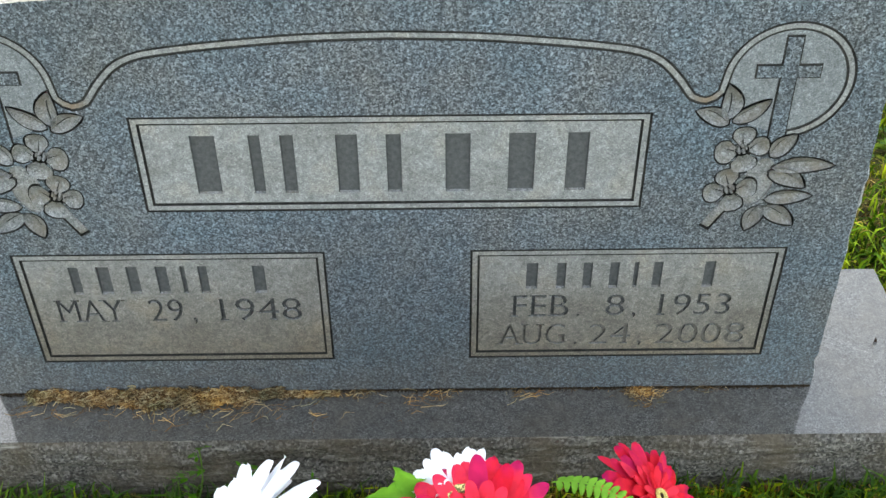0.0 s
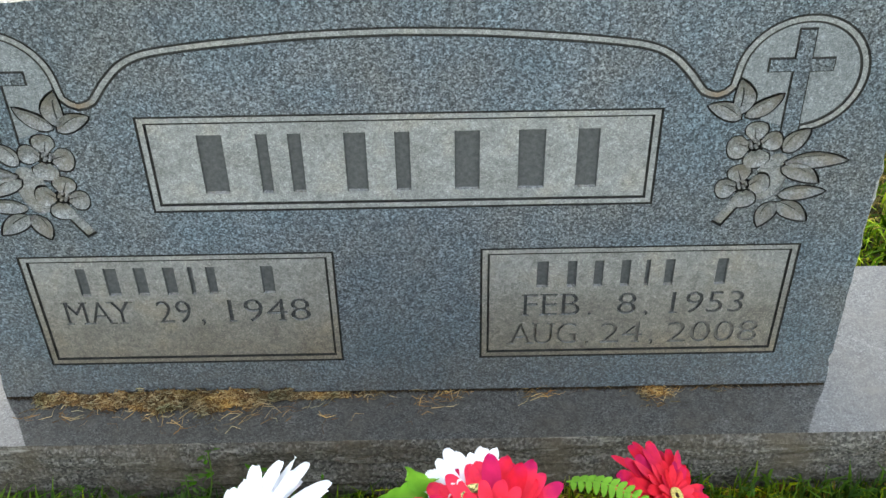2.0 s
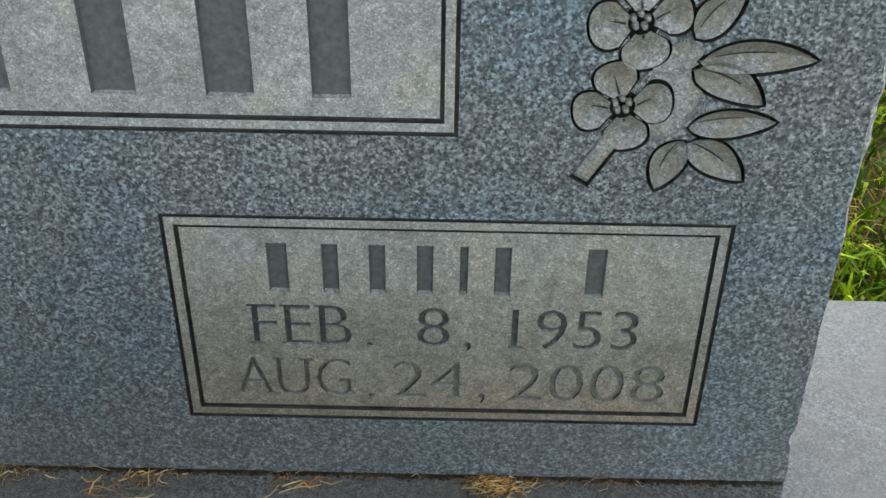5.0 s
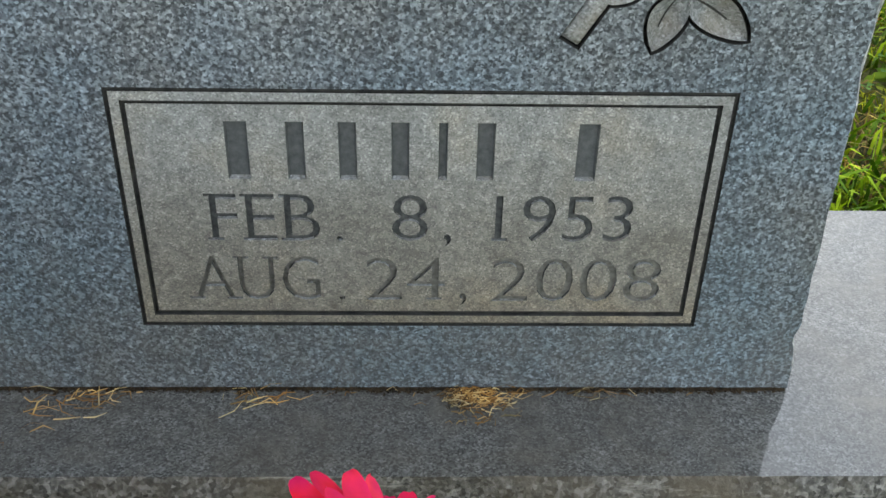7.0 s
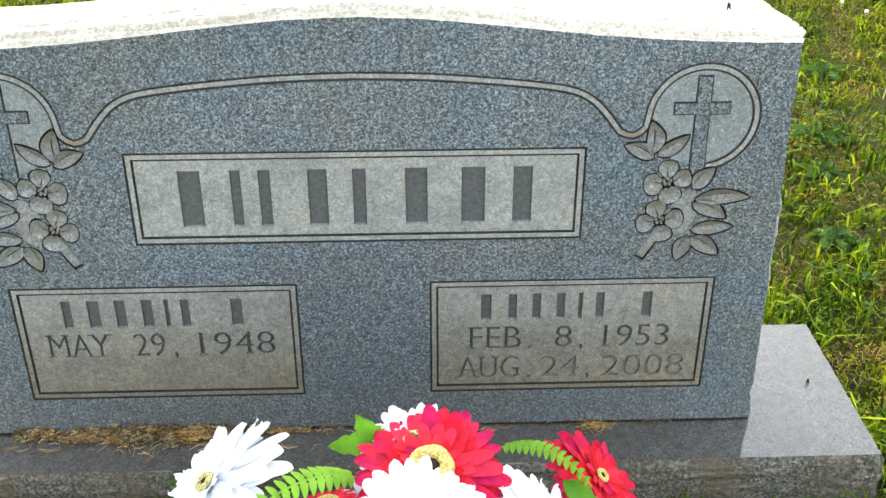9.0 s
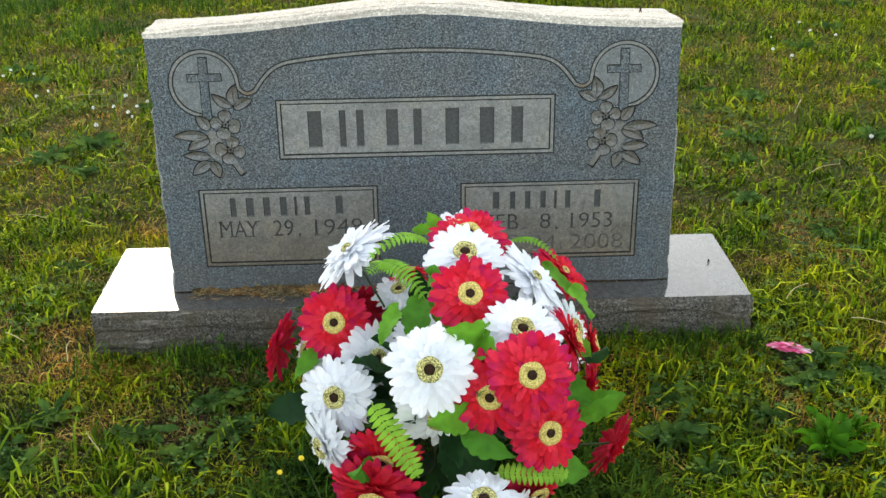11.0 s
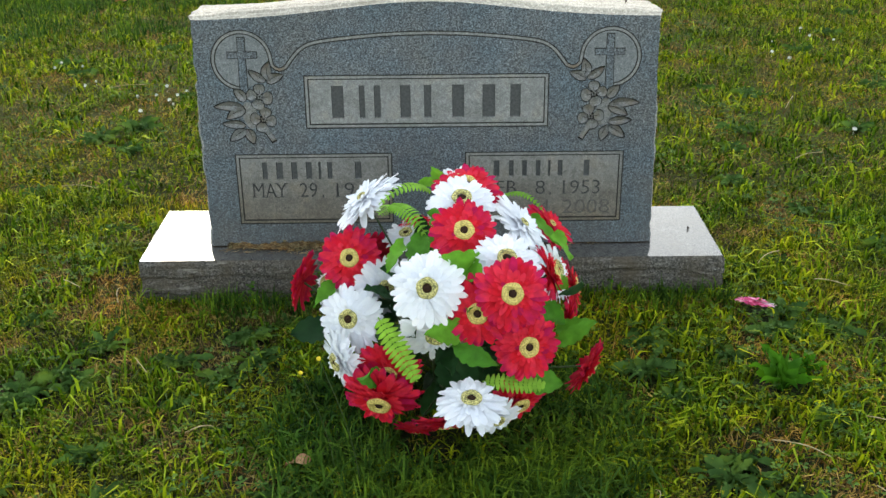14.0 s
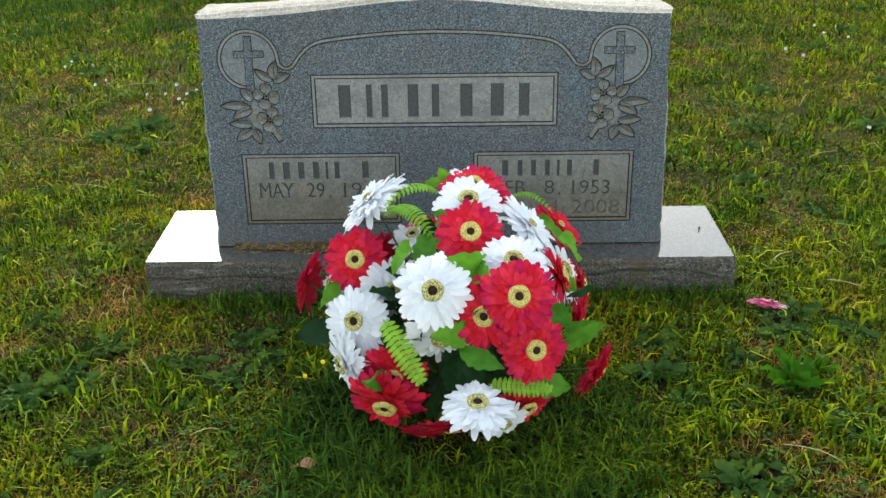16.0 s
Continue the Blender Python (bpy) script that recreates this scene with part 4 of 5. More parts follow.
# colour, place, way that it faces (none: outward), size
FLOWERS = [("w", (-0.127, -0.486, 0.516), (-0.62, -0.05, 0.78), 1.25), ("r", (-0.155, -0.597, 0.431), (-0.05, -0.86, 0.5), 0.98), ("w", (-0.149, -0.705, 0.347), (-0.3, -0.9, 0.4), 1.0),
           ("w", (0.009, -0.854, 0.485), (-0.05, -0.85, 0.5), 1.03), ("r", (0.079, -0.702, 0.533), (0.02, -0.74, 0.67), 1.0), ("w", (0.077, -0.59, 0.551), (0, -0.45, 0.9), 1.05),
           ("r", (0.088, -0.505, 0.546), (0, -0.42, 0.9), 1.1), ("w", (0.203, -0.529, 0.473), (0.69, -0.09, 0.72), 1.28), ("w", (0.157, -0.78, 0.504), (0.1, -0.55, 0.83), 0.97),
           ("r", (0.162, -0.872, 0.482), (0.1, -0.88, 0.45), 1.02), ("r", (0.103, -0.856, 0.437), (-0.2, -0.92, 0.2), 1.0), ("r", (0.196, -0.839, 0.354), (0.3, -0.9, 0.3), 1.0),
           ("w", (0.087, -0.925, 0.281), (0.05, -0.2, 0.97), 1.0), ("r", (0.284, -0.35, 0.396), (0.62, -0.18, 0.75), 1.0), ("r", (0.318, -0.496, 0.312), (0.95, -0.05, 0.25), 1.0),
           ("r", (-0.265, -0.54, 0.35), (-0.95, 0.22, 0.15), 1.0), ("w", (-0.09, -0.63, 0.375), (0.6, -0.7, 0.3), 1.0), ("r", (0.33, -0.7, 0.226), (0.75, -0.25, -0.5), 0.95),
           ("w", (-0.167, -0.742, 0.274), (-0.85, -0.5, -0.1), 1.0), ("w", (0.022, -0.8, 0.372), (0.1, -0.9, -0.2), 1.12), ("r", (-0.088, -0.805, 0.225), (-0.15, -0.87, -0.42), 1.18),
           ("r", (-0.074, -0.78, 0.272), (-0.1, -0.93, -0.25), 1.0), ("r", (0.184, -0.78, 0.2), (0.35, -0.78, -0.38), 1.0), ("r", (0.042, -0.835, 0.188), (0.1, -0.5, -0.82), 1.0), ("r", (-0.02, -0.79, 0.142), (-0.1, -0.4, -0.9), 0.65),
           ("w", (0.268, -0.56, 0.38), (0.8, -0.3, 0.5), 1.05), ("r", (0.25, -0.68, 0.43), (0.95, -0.1, 0.3), 0.92), ("w", (-0.2, -0.575, 0.362), (-0.7, -0.4, 0.3), 0.85),
           ("r", (-0.185, -0.53, 0.42), (-0.75, 0.1, 0.5), 0.95), ("r", (-0.02, -0.45, 0.45), (-0.1, 0.3, 0.9), 0.65), ("w", (0.14, -0.83, 0.19), (0.25, -0.8, -0.3), 0.72),
           ("w", (0.075, -0.472, 0.545), (-0.05, -0.3, 0.95), 0.88), ("r", (0.295, -0.62, 0.29), (0.9, -0.2, -0.1), 0.85), ("w", (0.03, -0.4, 0.4), (0, 0.9, 0.3), 1.0),
           ("r", (-0.13, -0.44, 0.36), (-0.5, 0.8, 0.2), 1.0), ("w", (0.2, -0.44, 0.3), (0.6, 0.8, 0.1), 1.0), ("r", (0.04, -0.4, 0.24), (0.1, 0.9, -0.1), 1.0),
           ("w", (-0.04, -0.5, 0.44), (-0.2, -0.3, 0.9), 0.75), ("w", (0.0, -0.6, 0.4), (-0.1, -0.6, 0.7), 0.8)]
rng = random.Random(11)
for i, (kind, at, out, size) in enumerate(FLOWERS):
    me = (RED_MESH if kind == "r" else WHITE_MESH)[i % 3]
    m = facing(at, out, rng.uniform(0, 6.28)) @ Matrix.Diagonal((size, size, size * rng.uniform(0.8, 1.2), 1))
    g = part("gerbera", me, bouquet, "red fabric gerbera" if kind == "r" else "white fabric gerbera", m)
    heart = Matrix.Translation((0, 0, 0.0065)) @ Matrix.Diagonal((*((0.45, 0.45, 0.6) if i in (0, 7, 13) else (1, 1, 1)), 1))
    part("flower_ring", RING_RED if kind == "r" else RING_WHITE, g, "speckled yellow ring", heart)
    part("flower_eye", DARK_EYE, g, "dark brown eye", heart)
    foot = HEART + Vector((rng.uniform(-0.04, 0.04), rng.uniform(-0.04, 0.04), -0.16))
    tail = Vector(at) - Vector(out).normalized() * 0.004
    part("stem", tube("stem", foot, tail, 0.0022, STEM, bow=(rng.uniform(-0.02, 0.02), rng.uniform(-0.02, 0.02), 0.01)), bouquet)


def broad_leaf(length, width, droop, seed, teeth=True, notch=0.84):
    """A creased, toothed leaf along +x with its face up."""
    r = random.Random(seed)
    NU, NW = 15, 7
    v = []
    for i in range(NU):
        k = i / (NU - 1)
        w = width / 2 * math.sin(math.pi * k ** 0.75) ** 0.75
        if teeth and 0 < i < NU - 1:
            w *= notch if i % 3 == 0 else 1.05
        for j in range(NW):
            u = -1 + 2 * j / (NW - 1)
            z = 0.16 * width * abs(u) - droop * k * k + 0.008 * math.sin(6 * k + seed) * u
            v.append((length * k, u * w, z))
    return v, grid_faces(NU, NW)


def fern_points(length, width, droop, n=14):
    """A frond along +x: a rib with pairs of rounded leaflets."""
    v, f = [], []

    def on(k):
        return Vector((length * k, 0, droop * (math.sin(math.pi * 0.5 * k) * 0.9 - k * k * 1.3)))
    for i in range(n + 1):
        p = on(i / n)
        v += [p + Vector((0, -0.0012, 0.0005)), p + Vector((0, 0.0012, 0.0005))]
    f += [(2 * i, 2 * i + 2, 2 * i + 3, 2 * i + 1) for i in range(n)]
    for i in range(1, n):
        k = i / n
        w = width / 2 * (math.sin(math.pi * (0.12 + 0.83 * k)) ** 0.6)
        for s in (-1, 1):
            p, b = on(k), len(v)
            step = length / n * 0.52
            for q, (a, h) in enumerate(((0.0, 0.6), (0.3, 0.95), (0.65, 0.75), (0.9, 0.4), (1.0, 0.08))):
                y = s * w * a
                sweep = 0.25 * w * a
                z = 0.12 * w * math.sin(math.pi * a) - 0.25 * w * a * a
                v += [p + Vector((sweep - step * h, y, z)), p + Vector((sweep, y, z + 0.001)), p + Vector((sweep + step * h, y, z))]
            for q in range(4):
                f += [(b + 3 * q, b + 3 * q + 3, b + 3 * q + 4, b + 3 * q + 1), (b + 3 * q + 1, b + 3 * q + 4, b + 3 * q + 5, b + 3 * q + 2)]
    return v, f


def along(a, b, up=(0, 0, 1), base=None):
    """A pose with x from a to b and z near up."""
    a, b, up = Vector(a), Vector(b), Vector(up)
    x = (b - a).normalized()
    z = (up - x * up.dot(x)).normalized()
    y = z.cross(x)
    m = Matrix((x, y, z)).transposed().to_4x4()
    return Matrix.Translation(a - (base if base is not None else bouquet_base)) @ m


# ferns: from, to, width, arch, up
FERNS = [((0.015, -0.5, 0.54), (-0.078, -0.555, 0.555), 0.034, 0.06, (0, -0.3, 1)), ((0.165, -0.398, 0.487), (0.25, -0.437, 0.487), 0.027, 0.05, (0.2, -0.1, 1)),
         ((-0.085, -0.84, 0.42), (-0.02, -0.885, 0.32), 0.05, 0.012, (0, -1, 0.5)), ((0.11, -0.85, 0.285), (0.225, -0.835, 0.265), 0.04, 0.015, (0, -0.8, 0.6)),
         ((-0.07, -0.6, 0.55), (-0.003, -0.662, 0.528), 0.042, 0.05, (0.1, -0.5, 0.9)), ((-0.055, -0.57, 0.53), (-0.085, -0.62, 0.545), 0.034, 0.02, (0, -0.5, 1))]
for a, b, w, arch, up in FERNS:
    L = (Vector(b) - Vector(a)).length
    v, f = fern_points(L * 1.12, w, arch)
    part("fern_frond", mesh_of("fern_frond", v, f, FERN, smooth=True), bouquet, "light green fern frond", along(a, b, up))
# leaves: from, to, width, droop, up, dark
LEAVES = [((0.045, -0.45, 0.542), (-0.012, -0.46, 0.546), 0.024, 0.0, (0, -0.7, 0.7), 0), ((0.04, -0.45, 0.537), (0.014, -0.453, 0.578), 0.026, 0.0, (0, -0.8, 0.6), 0),
          ((0.114, -0.760, 0.471), (0.049, -0.840, 0.541), 0.06, 0.02, (0, -0.8, 0.6), 0), ((0.124, -0.760, 0.461), (0.089, -0.870, 0.461), 0.06, 0.02, (0.1, -0.6, 0.8), 0),
          ((0.064, -0.760, 0.481), (0.104, -0.850, 0.511), 0.06, 0.02, (0, -0.6, 0.8), 0),
          ((0.264, -0.700, 0.311), (0.345, -0.708, 0.335), 0.036, 0.01, (0, -0.8, 0.6), 0), ((0.264, -0.720, 0.291), (0.334, -0.740, 0.351), 0.036, 0.01, (0, -0.9, 0.4), 0),
          ((-0.186, -0.660, 0.301), (-0.276, -0.670, 0.296), 0.06, 0.01, (0, -0.6, 0.8), 1), ((0.054, -0.850, 0.361), (0.134, -0.9, 0.351), 0.04, 0.01, (0, -1, 0.3), 0),
          ((0.084, -0.840, 0.391), (0.004, -0.895, 0.411), 0.05, 0.0, (0, -0.9, 0.5), 0), ((0.064, -0.77, 0.451), (0.074, -0.825, 0.421), 0.045, 0.0, (0, -1, 0.3), 0),
          ((-0.04, -0.680, 0.501), (-0.07, -0.745, 0.486), 0.034, 0.02, (-0.2, -0.7, 0.6), 0), ((-0.006, -0.660, 0.511), (-0.016, -0.740, 0.466), 0.05, 0.02, (0, -0.8, 0.6), 0),
          ((0.034, -0.640, 0.541), (0.034, -0.720, 0.481), 0.05, 0.02, (-0.2, -0.8, 0.6), 0), ((0.014, -0.620, 0.531), (0.059, -0.690, 0.546), 0.045, 0.01, (-0.3, -0.6, 0.8), 0),
          ((-0.186, -0.600, 0.385), (-0.228, -0.650, 0.345), 0.03, 0.0, (-0.4, -0.8, 0.3), 0), ((0.254, -0.62, 0.40), (0.29, -0.67, 0.39), 0.04, 0.0, (0.3, -0.8, 0.5), 0),
          ((0.224, -0.770, 0.411), (0.269, -0.800, 0.381), 0.045, 0.0, (0.2, -0.9, 0.3), 0), ((-0.086, -0.800, 0.271), (-0.126, -0.860, 0.301), 0.04, 0.0, (-0.2, -0.9, 0.3), 0),
          ((0.174, -0.820, 0.281), (0.264, -0.820, 0.261), 0.06, 0.0, (0, -0.9, 0.4), 0), ((0.274, -0.520, 0.451), (0.304, -0.570, 0.411), 0.04, 0.0, (0.6, -0.6, 0.3), 0),
          ((0.235, -0.41, 0.45), (0.298, -0.43, 0.385), 0.03, 0.0, (0.3, -0.7, 0.6), 0), ((0.284, -0.620, 0.361), (0.314, -0.680, 0.411), 0.05, 0.0, (0.5, -0.8, 0.3), 1)]
rng = random.Random(23)
# unseen filler leaves, added to darken the gaps inside the bouquet
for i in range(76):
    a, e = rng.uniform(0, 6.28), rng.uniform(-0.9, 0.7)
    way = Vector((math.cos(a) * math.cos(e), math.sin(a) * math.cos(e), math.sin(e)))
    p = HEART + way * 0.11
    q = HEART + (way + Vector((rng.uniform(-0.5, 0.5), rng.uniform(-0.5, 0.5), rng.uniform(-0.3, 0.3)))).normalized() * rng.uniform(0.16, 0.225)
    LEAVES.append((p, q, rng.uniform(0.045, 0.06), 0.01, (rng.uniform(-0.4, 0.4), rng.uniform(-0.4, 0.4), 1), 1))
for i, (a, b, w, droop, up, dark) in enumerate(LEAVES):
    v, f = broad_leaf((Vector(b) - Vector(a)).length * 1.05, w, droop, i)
    part("leaf", mesh_of("leaf", v, f, SHADELEAF if dark else LEAF, smooth=True), bouquet, "dark green fabric leaf, inner shade in its colour" if dark else "green fabric leaf", along(a, b, up))

# a dropped blossom in the grass
dropped = new("fallen_flower", gerbera_mesh("fallen_flower", PINK, 21, 0.05))
dropped.matrix_basis = Matrix.Translation((0.832, -0.19, 0.114)) @ Matrix.Rotation(radians(-8), 4, "X") @ Matrix.Rotation(radians(9), 4, "Y") @ Matrix.Diagonal((1.05, 0.5, 0.4, 1))
tagged(dropped, "crumpled pink fabric blossom dropped in the grass", "flower")

# faded blossoms on the stone behind
posy = thing("flower_posy", (0.21, 4.07, 0.27), "faded pink and white blossoms on the far stone's base", "flowers")
rng = random.Random(5)
small = gerbera_mesh("blossom", BLUSH, 31, 0.06)
for i in range(7):
    m = Matrix.Translation((rng.uniform(-0.13, 0.13), rng.uniform(-0.03, 0.0), 0.03 + rng.uniform(0, 0.05))) @ Matrix.Rotation(rng.uniform(0.5, 1.3), 4, "X") @ Matrix.Rotation(rng.uniform(-0.5, 0.5), 4, "Y")
    part("blossom", small, posy, "", m)


# ---- the lawn ----
def value_noise(x, y, cell, seed):
    r = np.random.RandomState(seed).rand(64, 64)
    u, w = x / cell + 100.3, y / cell + 100.7
    i, j = np.floor(u).astype(int), np.floor(w).astype(int)
    a, b = u - i, w - j
    a, b = a * a * (3 - 2 * a), b * b * (3 - 2 * b)
    q = lambda s, t: r[(i + s) % 64, (j + t) % 64]
    return (q(0, 0) * (1 - a) + q(1, 0) * a) * (1 - b) + (q(0, 1) * (1 - a) + q(1, 1) * a) * b


def off_stone(x, y, pad=0.004):
    one = (x > -0.755 - pad) & (x < 0.776 + pad) & (y > -0.1 - pad) & (y < 0.268 + pad)
    two = (x > -0.61) & (x < 1.0) & (y > 4.01) & (y < 4.4)
    return ~(one | two)


def blades(x, y, height, width, lean, seed, two=True):
    """Tapered, bent blades as arrays of points and triangles."""
    r = np.random.RandomState(seed)
    n = len(x)
    turn, way = r.uniform(0, 2 * np.pi, n), r.uniform(0, 2 * np.pi, n)
    z = rise(x, y) - 0.003
    sx, sy = np.cos(turn) * width / 2, np.sin(turn) * width / 2
    lx, ly = np.cos(way) * lean * height, np.sin(way) * lean * height
    rows = [np.stack([x - sx, y - sy, z], 1), np.stack([x + sx, y + sy, z], 1)]
    if two:
        rows += [np.stack([x - 0.8 * sx + 0.3 * lx, y - 0.8 * sy + 0.3 * ly, z + 0.62 * height], 1), np.stack([x + 0.8 * sx + 0.3 * lx, y + 0.8 * sy + 0.3 * ly, z + 0.62 * height], 1)]
    rows += [np.stack([x + lx, y + ly, z + height * np.maximum(0.25, 1 - 0.45 * lean)], 1)]
    k = len(rows)
    co = np.stack(rows, 1).reshape(-1, 3)
    b = np.arange(n)[:, None] * k
    tris = [b + np.array([[0, 1, k - 1]])] if not two else [b + np.array([[0, 1, 3]]), b + np.array([[0, 3, 2]]), b + np.array([[2, 3, 4]])]
    return co, np.concatenate(tris)


WEED_SPOTS = [(-0.9, -0.55, 1.3, 0), (-0.8, -0.52, 1.1, 2), (-0.86, -0.98, 1.3, 0), (-0.58, -0.42, 1.1, 0), (-0.47, -0.5, 1.2, 2), (-0.4, -0.42, 1.1, 0), (0.5, -0.48, 1.4, 0), (0.6, -0.9, 1.3, 0), (0.7, -0.98, 1.2, 2), (0.84, -0.3, 1.2, 0), (1.0, -0.3, 1.1, 0), (-0.68, -1.1, 1.2, 2), (0.38, -1.15, 1.1, 0), (1.15, 1.3, 1.2, 0), (-1.25, 1.25, 1.4, 0), (-1.3, 0.2, 1.2, 0), (1.3, 0.2, 1.2, 0), (2.04, 2.909, 1.3, 0), (1.083, 1.09, 1.0, 0), (1.61, 1.29, 1.2, 1), (-1.6, 2.2, 1.5, 2), (-1.13, 1.36, 1.5, 1), (-1.31, 2.7, 1.1, 0), (-1.1, 1.1, 1.1, 1), (-0.85, -0.47, 1.2, 2),
              (0.525, -0.35, 1.25, 2), (0.6, -0.3, 1.0, 2), (0.787, -0.56, 1.45, 3), (0.86, -0.5, 0.9, 3), (0.634, -0.84, 1.1, 2), (-0.45, -0.3, 1.2, 2), (-0.35, -0.22, 1.0, 2), (1.31, 1.75, 1.3, 0), (1.17, 1.88, 0.9, 2),
              (-1.05, 1.83, 0.9, 2), (-1.71, 2.38, 1.2, 1), (0.9, -0.2, 1.1, 1), (0.97, 0.13, 0.9, 2), (-1.0, -0.2, 1.0, 2), (-0.95, 0.4, 0.9, 0), (1.75, 2.5, 1.2, 1), (-2.2, 2.9, 1.3, 0),
              (-0.3, -0.95, 0.9, 2), (0.45, -1.0, 0.8, 0), (-0.7, -0.8, 0.9, 1), (1.05, -0.5, 0.8, 2), (2.3, 3.4, 1.3, 2), (-0.55, -0.6, 0.8, 2), (-0.92, -0.62, 1.2, 0), (-0.78, -0.35, 1.0, 1), (-1.1, -0.5, 1.1, 2), (-0.62, -0.95, 0.9, 0), (0.72, -0.42, 1.0, 2), (0.86, -0.7, 1.0, 0), (0.55, -0.6, 0.8, 1), (1.15, 0.5, 1.0, 2), (1.0, 0.75, 1.0, 0), (-1.3, 0.7, 1.1, 0), (-1.45, 1.5, 1.0, 2), (1.9, 1.9, 1.2, 0), (2.2, 2.2, 1.2, 2), (-2.0, 1.8, 1.2, 1), (-0.9, 2.6, 1.0, 2), (0.1, -1.05, 0.7, 2)]


def off_weeds(x, y, reach=0.045):
    ok = np.ones(len(x), dtype=bool)
    for wx, wy, s, _ in WEED_SPOTS:
        ok &= (x - wx) ** 2 + (y - wy) ** 2 > (reach * s) ** 2
    return ok


def scatter(n, x0, x1, y0, y1, seed):
    r = np.random.RandomState(seed)
    x, y = r.uniform(x0, x1, n), r.uniform(y0, y1, n)
    shy = ((x - 0.06) / 0.36) ** 2 + ((y + 0.76) / 0.34) ** 2
    foot = (np.abs(x) < 0.8) & (y < 0) & (y > -0.24 - 0.1 * np.sin(5 * x + 1))
    ok = off_stone(x, y) & (~foot | (r.rand(n) < 0.4)) & (r.rand(n) < np.clip(1.4 * shy - 0.3, 0.25, 1)) & (((x - 0.837) / 0.06) ** 2 + ((y + 0.195) / 0.055) ** 2 > 1) & (off_weeds(x, y) | (r.rand(n) < 0.2))
    return x[ok], y[ok], r


def join(sets):
    co, tr, b = [], [], 0
    for c, t in sets:
        co.append(c)
        tr.append(t + b)
        b += len(c)
    return np.concatenate(co), np.concatenate(tr)


def stuff(name, sets, mat, label, category):
    return tagged(new(name, fast_mesh(name, *join(sets), mat)), label, category, kind="stuff")


# short fine turf everywhere, thinner where the ground is dry
sets = []
for n, box, wide, seed in ((150000, (-1.7, 1.7, -1.9, 0.7), 0.0037, 1), (250000, (-3.4, 3.6, 0.7, 5.6), 0.0058, 2)):
    x, y, r = scatter(n, *box, seed)
    keep = r.rand(len(x)) < (0.5 + 0.5 * value_noise(x, y, 0.16, 3)) * np.clip(2.4 - 2.7 * value_noise(x, y, 0.1, 16), 0.12, 1)
    x, y = x[keep], y[keep]
    h = 0.016 + 0.024 * value_noise(x, y, 0.22, 8) * r.uniform(0.5, 1.4, len(x))
    sets.append(blades(x, y, h, wide * r.uniform(0.7, 1.3, len(x)), np.abs(r.normal(0.8, 0.8, len(x))), seed, two=seed == 1))
# thinner cover on the rest of the lawn
n = 260000
r = np.random.RandomState(17)
x, y = r.normal(0.1, 3.6, n), r.normal(1.6, 3.4, n)
near = ((np.abs(x) < 1.7) & (y > -1.9) & (y < 0.7)) | ((x > -3.4) & (x < 3.6) & (y >= 0.7) & (y < 5.6))
x, y = x[~near], y[~near]
sets.append(blades(x, y, r.uniform(0.02, 0.055, len(x)), 0.009 * r.uniform(0.6, 1.4, len(x)), np.abs(r.normal(0.9, 0.7, len(x))), 18, two=False))
stuff("turf", sets, TURF, "short yellow-green mown turf", "grass")
# longer, broader blades in tufts
sets = []
for n, box, wide, seed in ((80000, (-1.7, 1.7, -1.9, 0.7), 0.0068, 4), (120000, (-3.4, 3.6, 0.7, 5.6), 0.0085, 5)):
    x, y, r = scatter(n, *box, seed)
    keep = r.rand(len(x)) < np.clip(2.4 * value_noise(x, y, 0.12, 12) - 0.6, 0.1, 1) * np.clip(2.5 - 2.6 * value_noise(x, y, 0.1, 16), 0.15, 1)
    x, y = x[keep], y[keep]
    h = r.uniform(0.024, 0.048, len(x)) + 0.03 * r.rand(len(x)) ** 3
    sets.append(blades(x, y, h, wide * r.uniform(0.6, 1.25, len(x)), np.abs(r.normal(0.95, 0.75, len(x))), seed))
# a fringe the mower misses along the stone and the bouquet
r = np.random.RandomState(6)
x = r.uniform(-0.79, 0.8, 1000)
y = -0.108 - np.abs(r.normal(0, 0.022, 1000))
sets.append(blades(x, y, r.uniform(0.02, 0.06, 1000), 0.0035 * r.uniform(0.6, 1.2, 1000), r.uniform(0.1, 0.9, 1000), 7))
stuff("grass", sets, GRASS, "longer green grass blades in loose tufts", "grass")
# longer, darker grass left standing round bouquet and base, their shade in its colour
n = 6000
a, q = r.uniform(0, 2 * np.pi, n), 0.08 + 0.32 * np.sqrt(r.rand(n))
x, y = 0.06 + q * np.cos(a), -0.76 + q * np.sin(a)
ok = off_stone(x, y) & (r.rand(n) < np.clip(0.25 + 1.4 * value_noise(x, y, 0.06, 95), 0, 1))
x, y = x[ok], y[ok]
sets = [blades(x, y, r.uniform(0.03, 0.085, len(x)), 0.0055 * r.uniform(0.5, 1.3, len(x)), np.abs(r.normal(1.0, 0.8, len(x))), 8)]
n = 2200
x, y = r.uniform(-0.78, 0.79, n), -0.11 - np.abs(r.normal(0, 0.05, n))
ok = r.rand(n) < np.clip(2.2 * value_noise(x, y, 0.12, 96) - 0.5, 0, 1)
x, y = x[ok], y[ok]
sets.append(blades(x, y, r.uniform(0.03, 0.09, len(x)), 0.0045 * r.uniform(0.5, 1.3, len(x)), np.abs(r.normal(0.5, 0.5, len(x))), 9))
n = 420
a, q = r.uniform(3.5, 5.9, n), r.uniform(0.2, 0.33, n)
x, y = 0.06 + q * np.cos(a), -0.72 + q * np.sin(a)
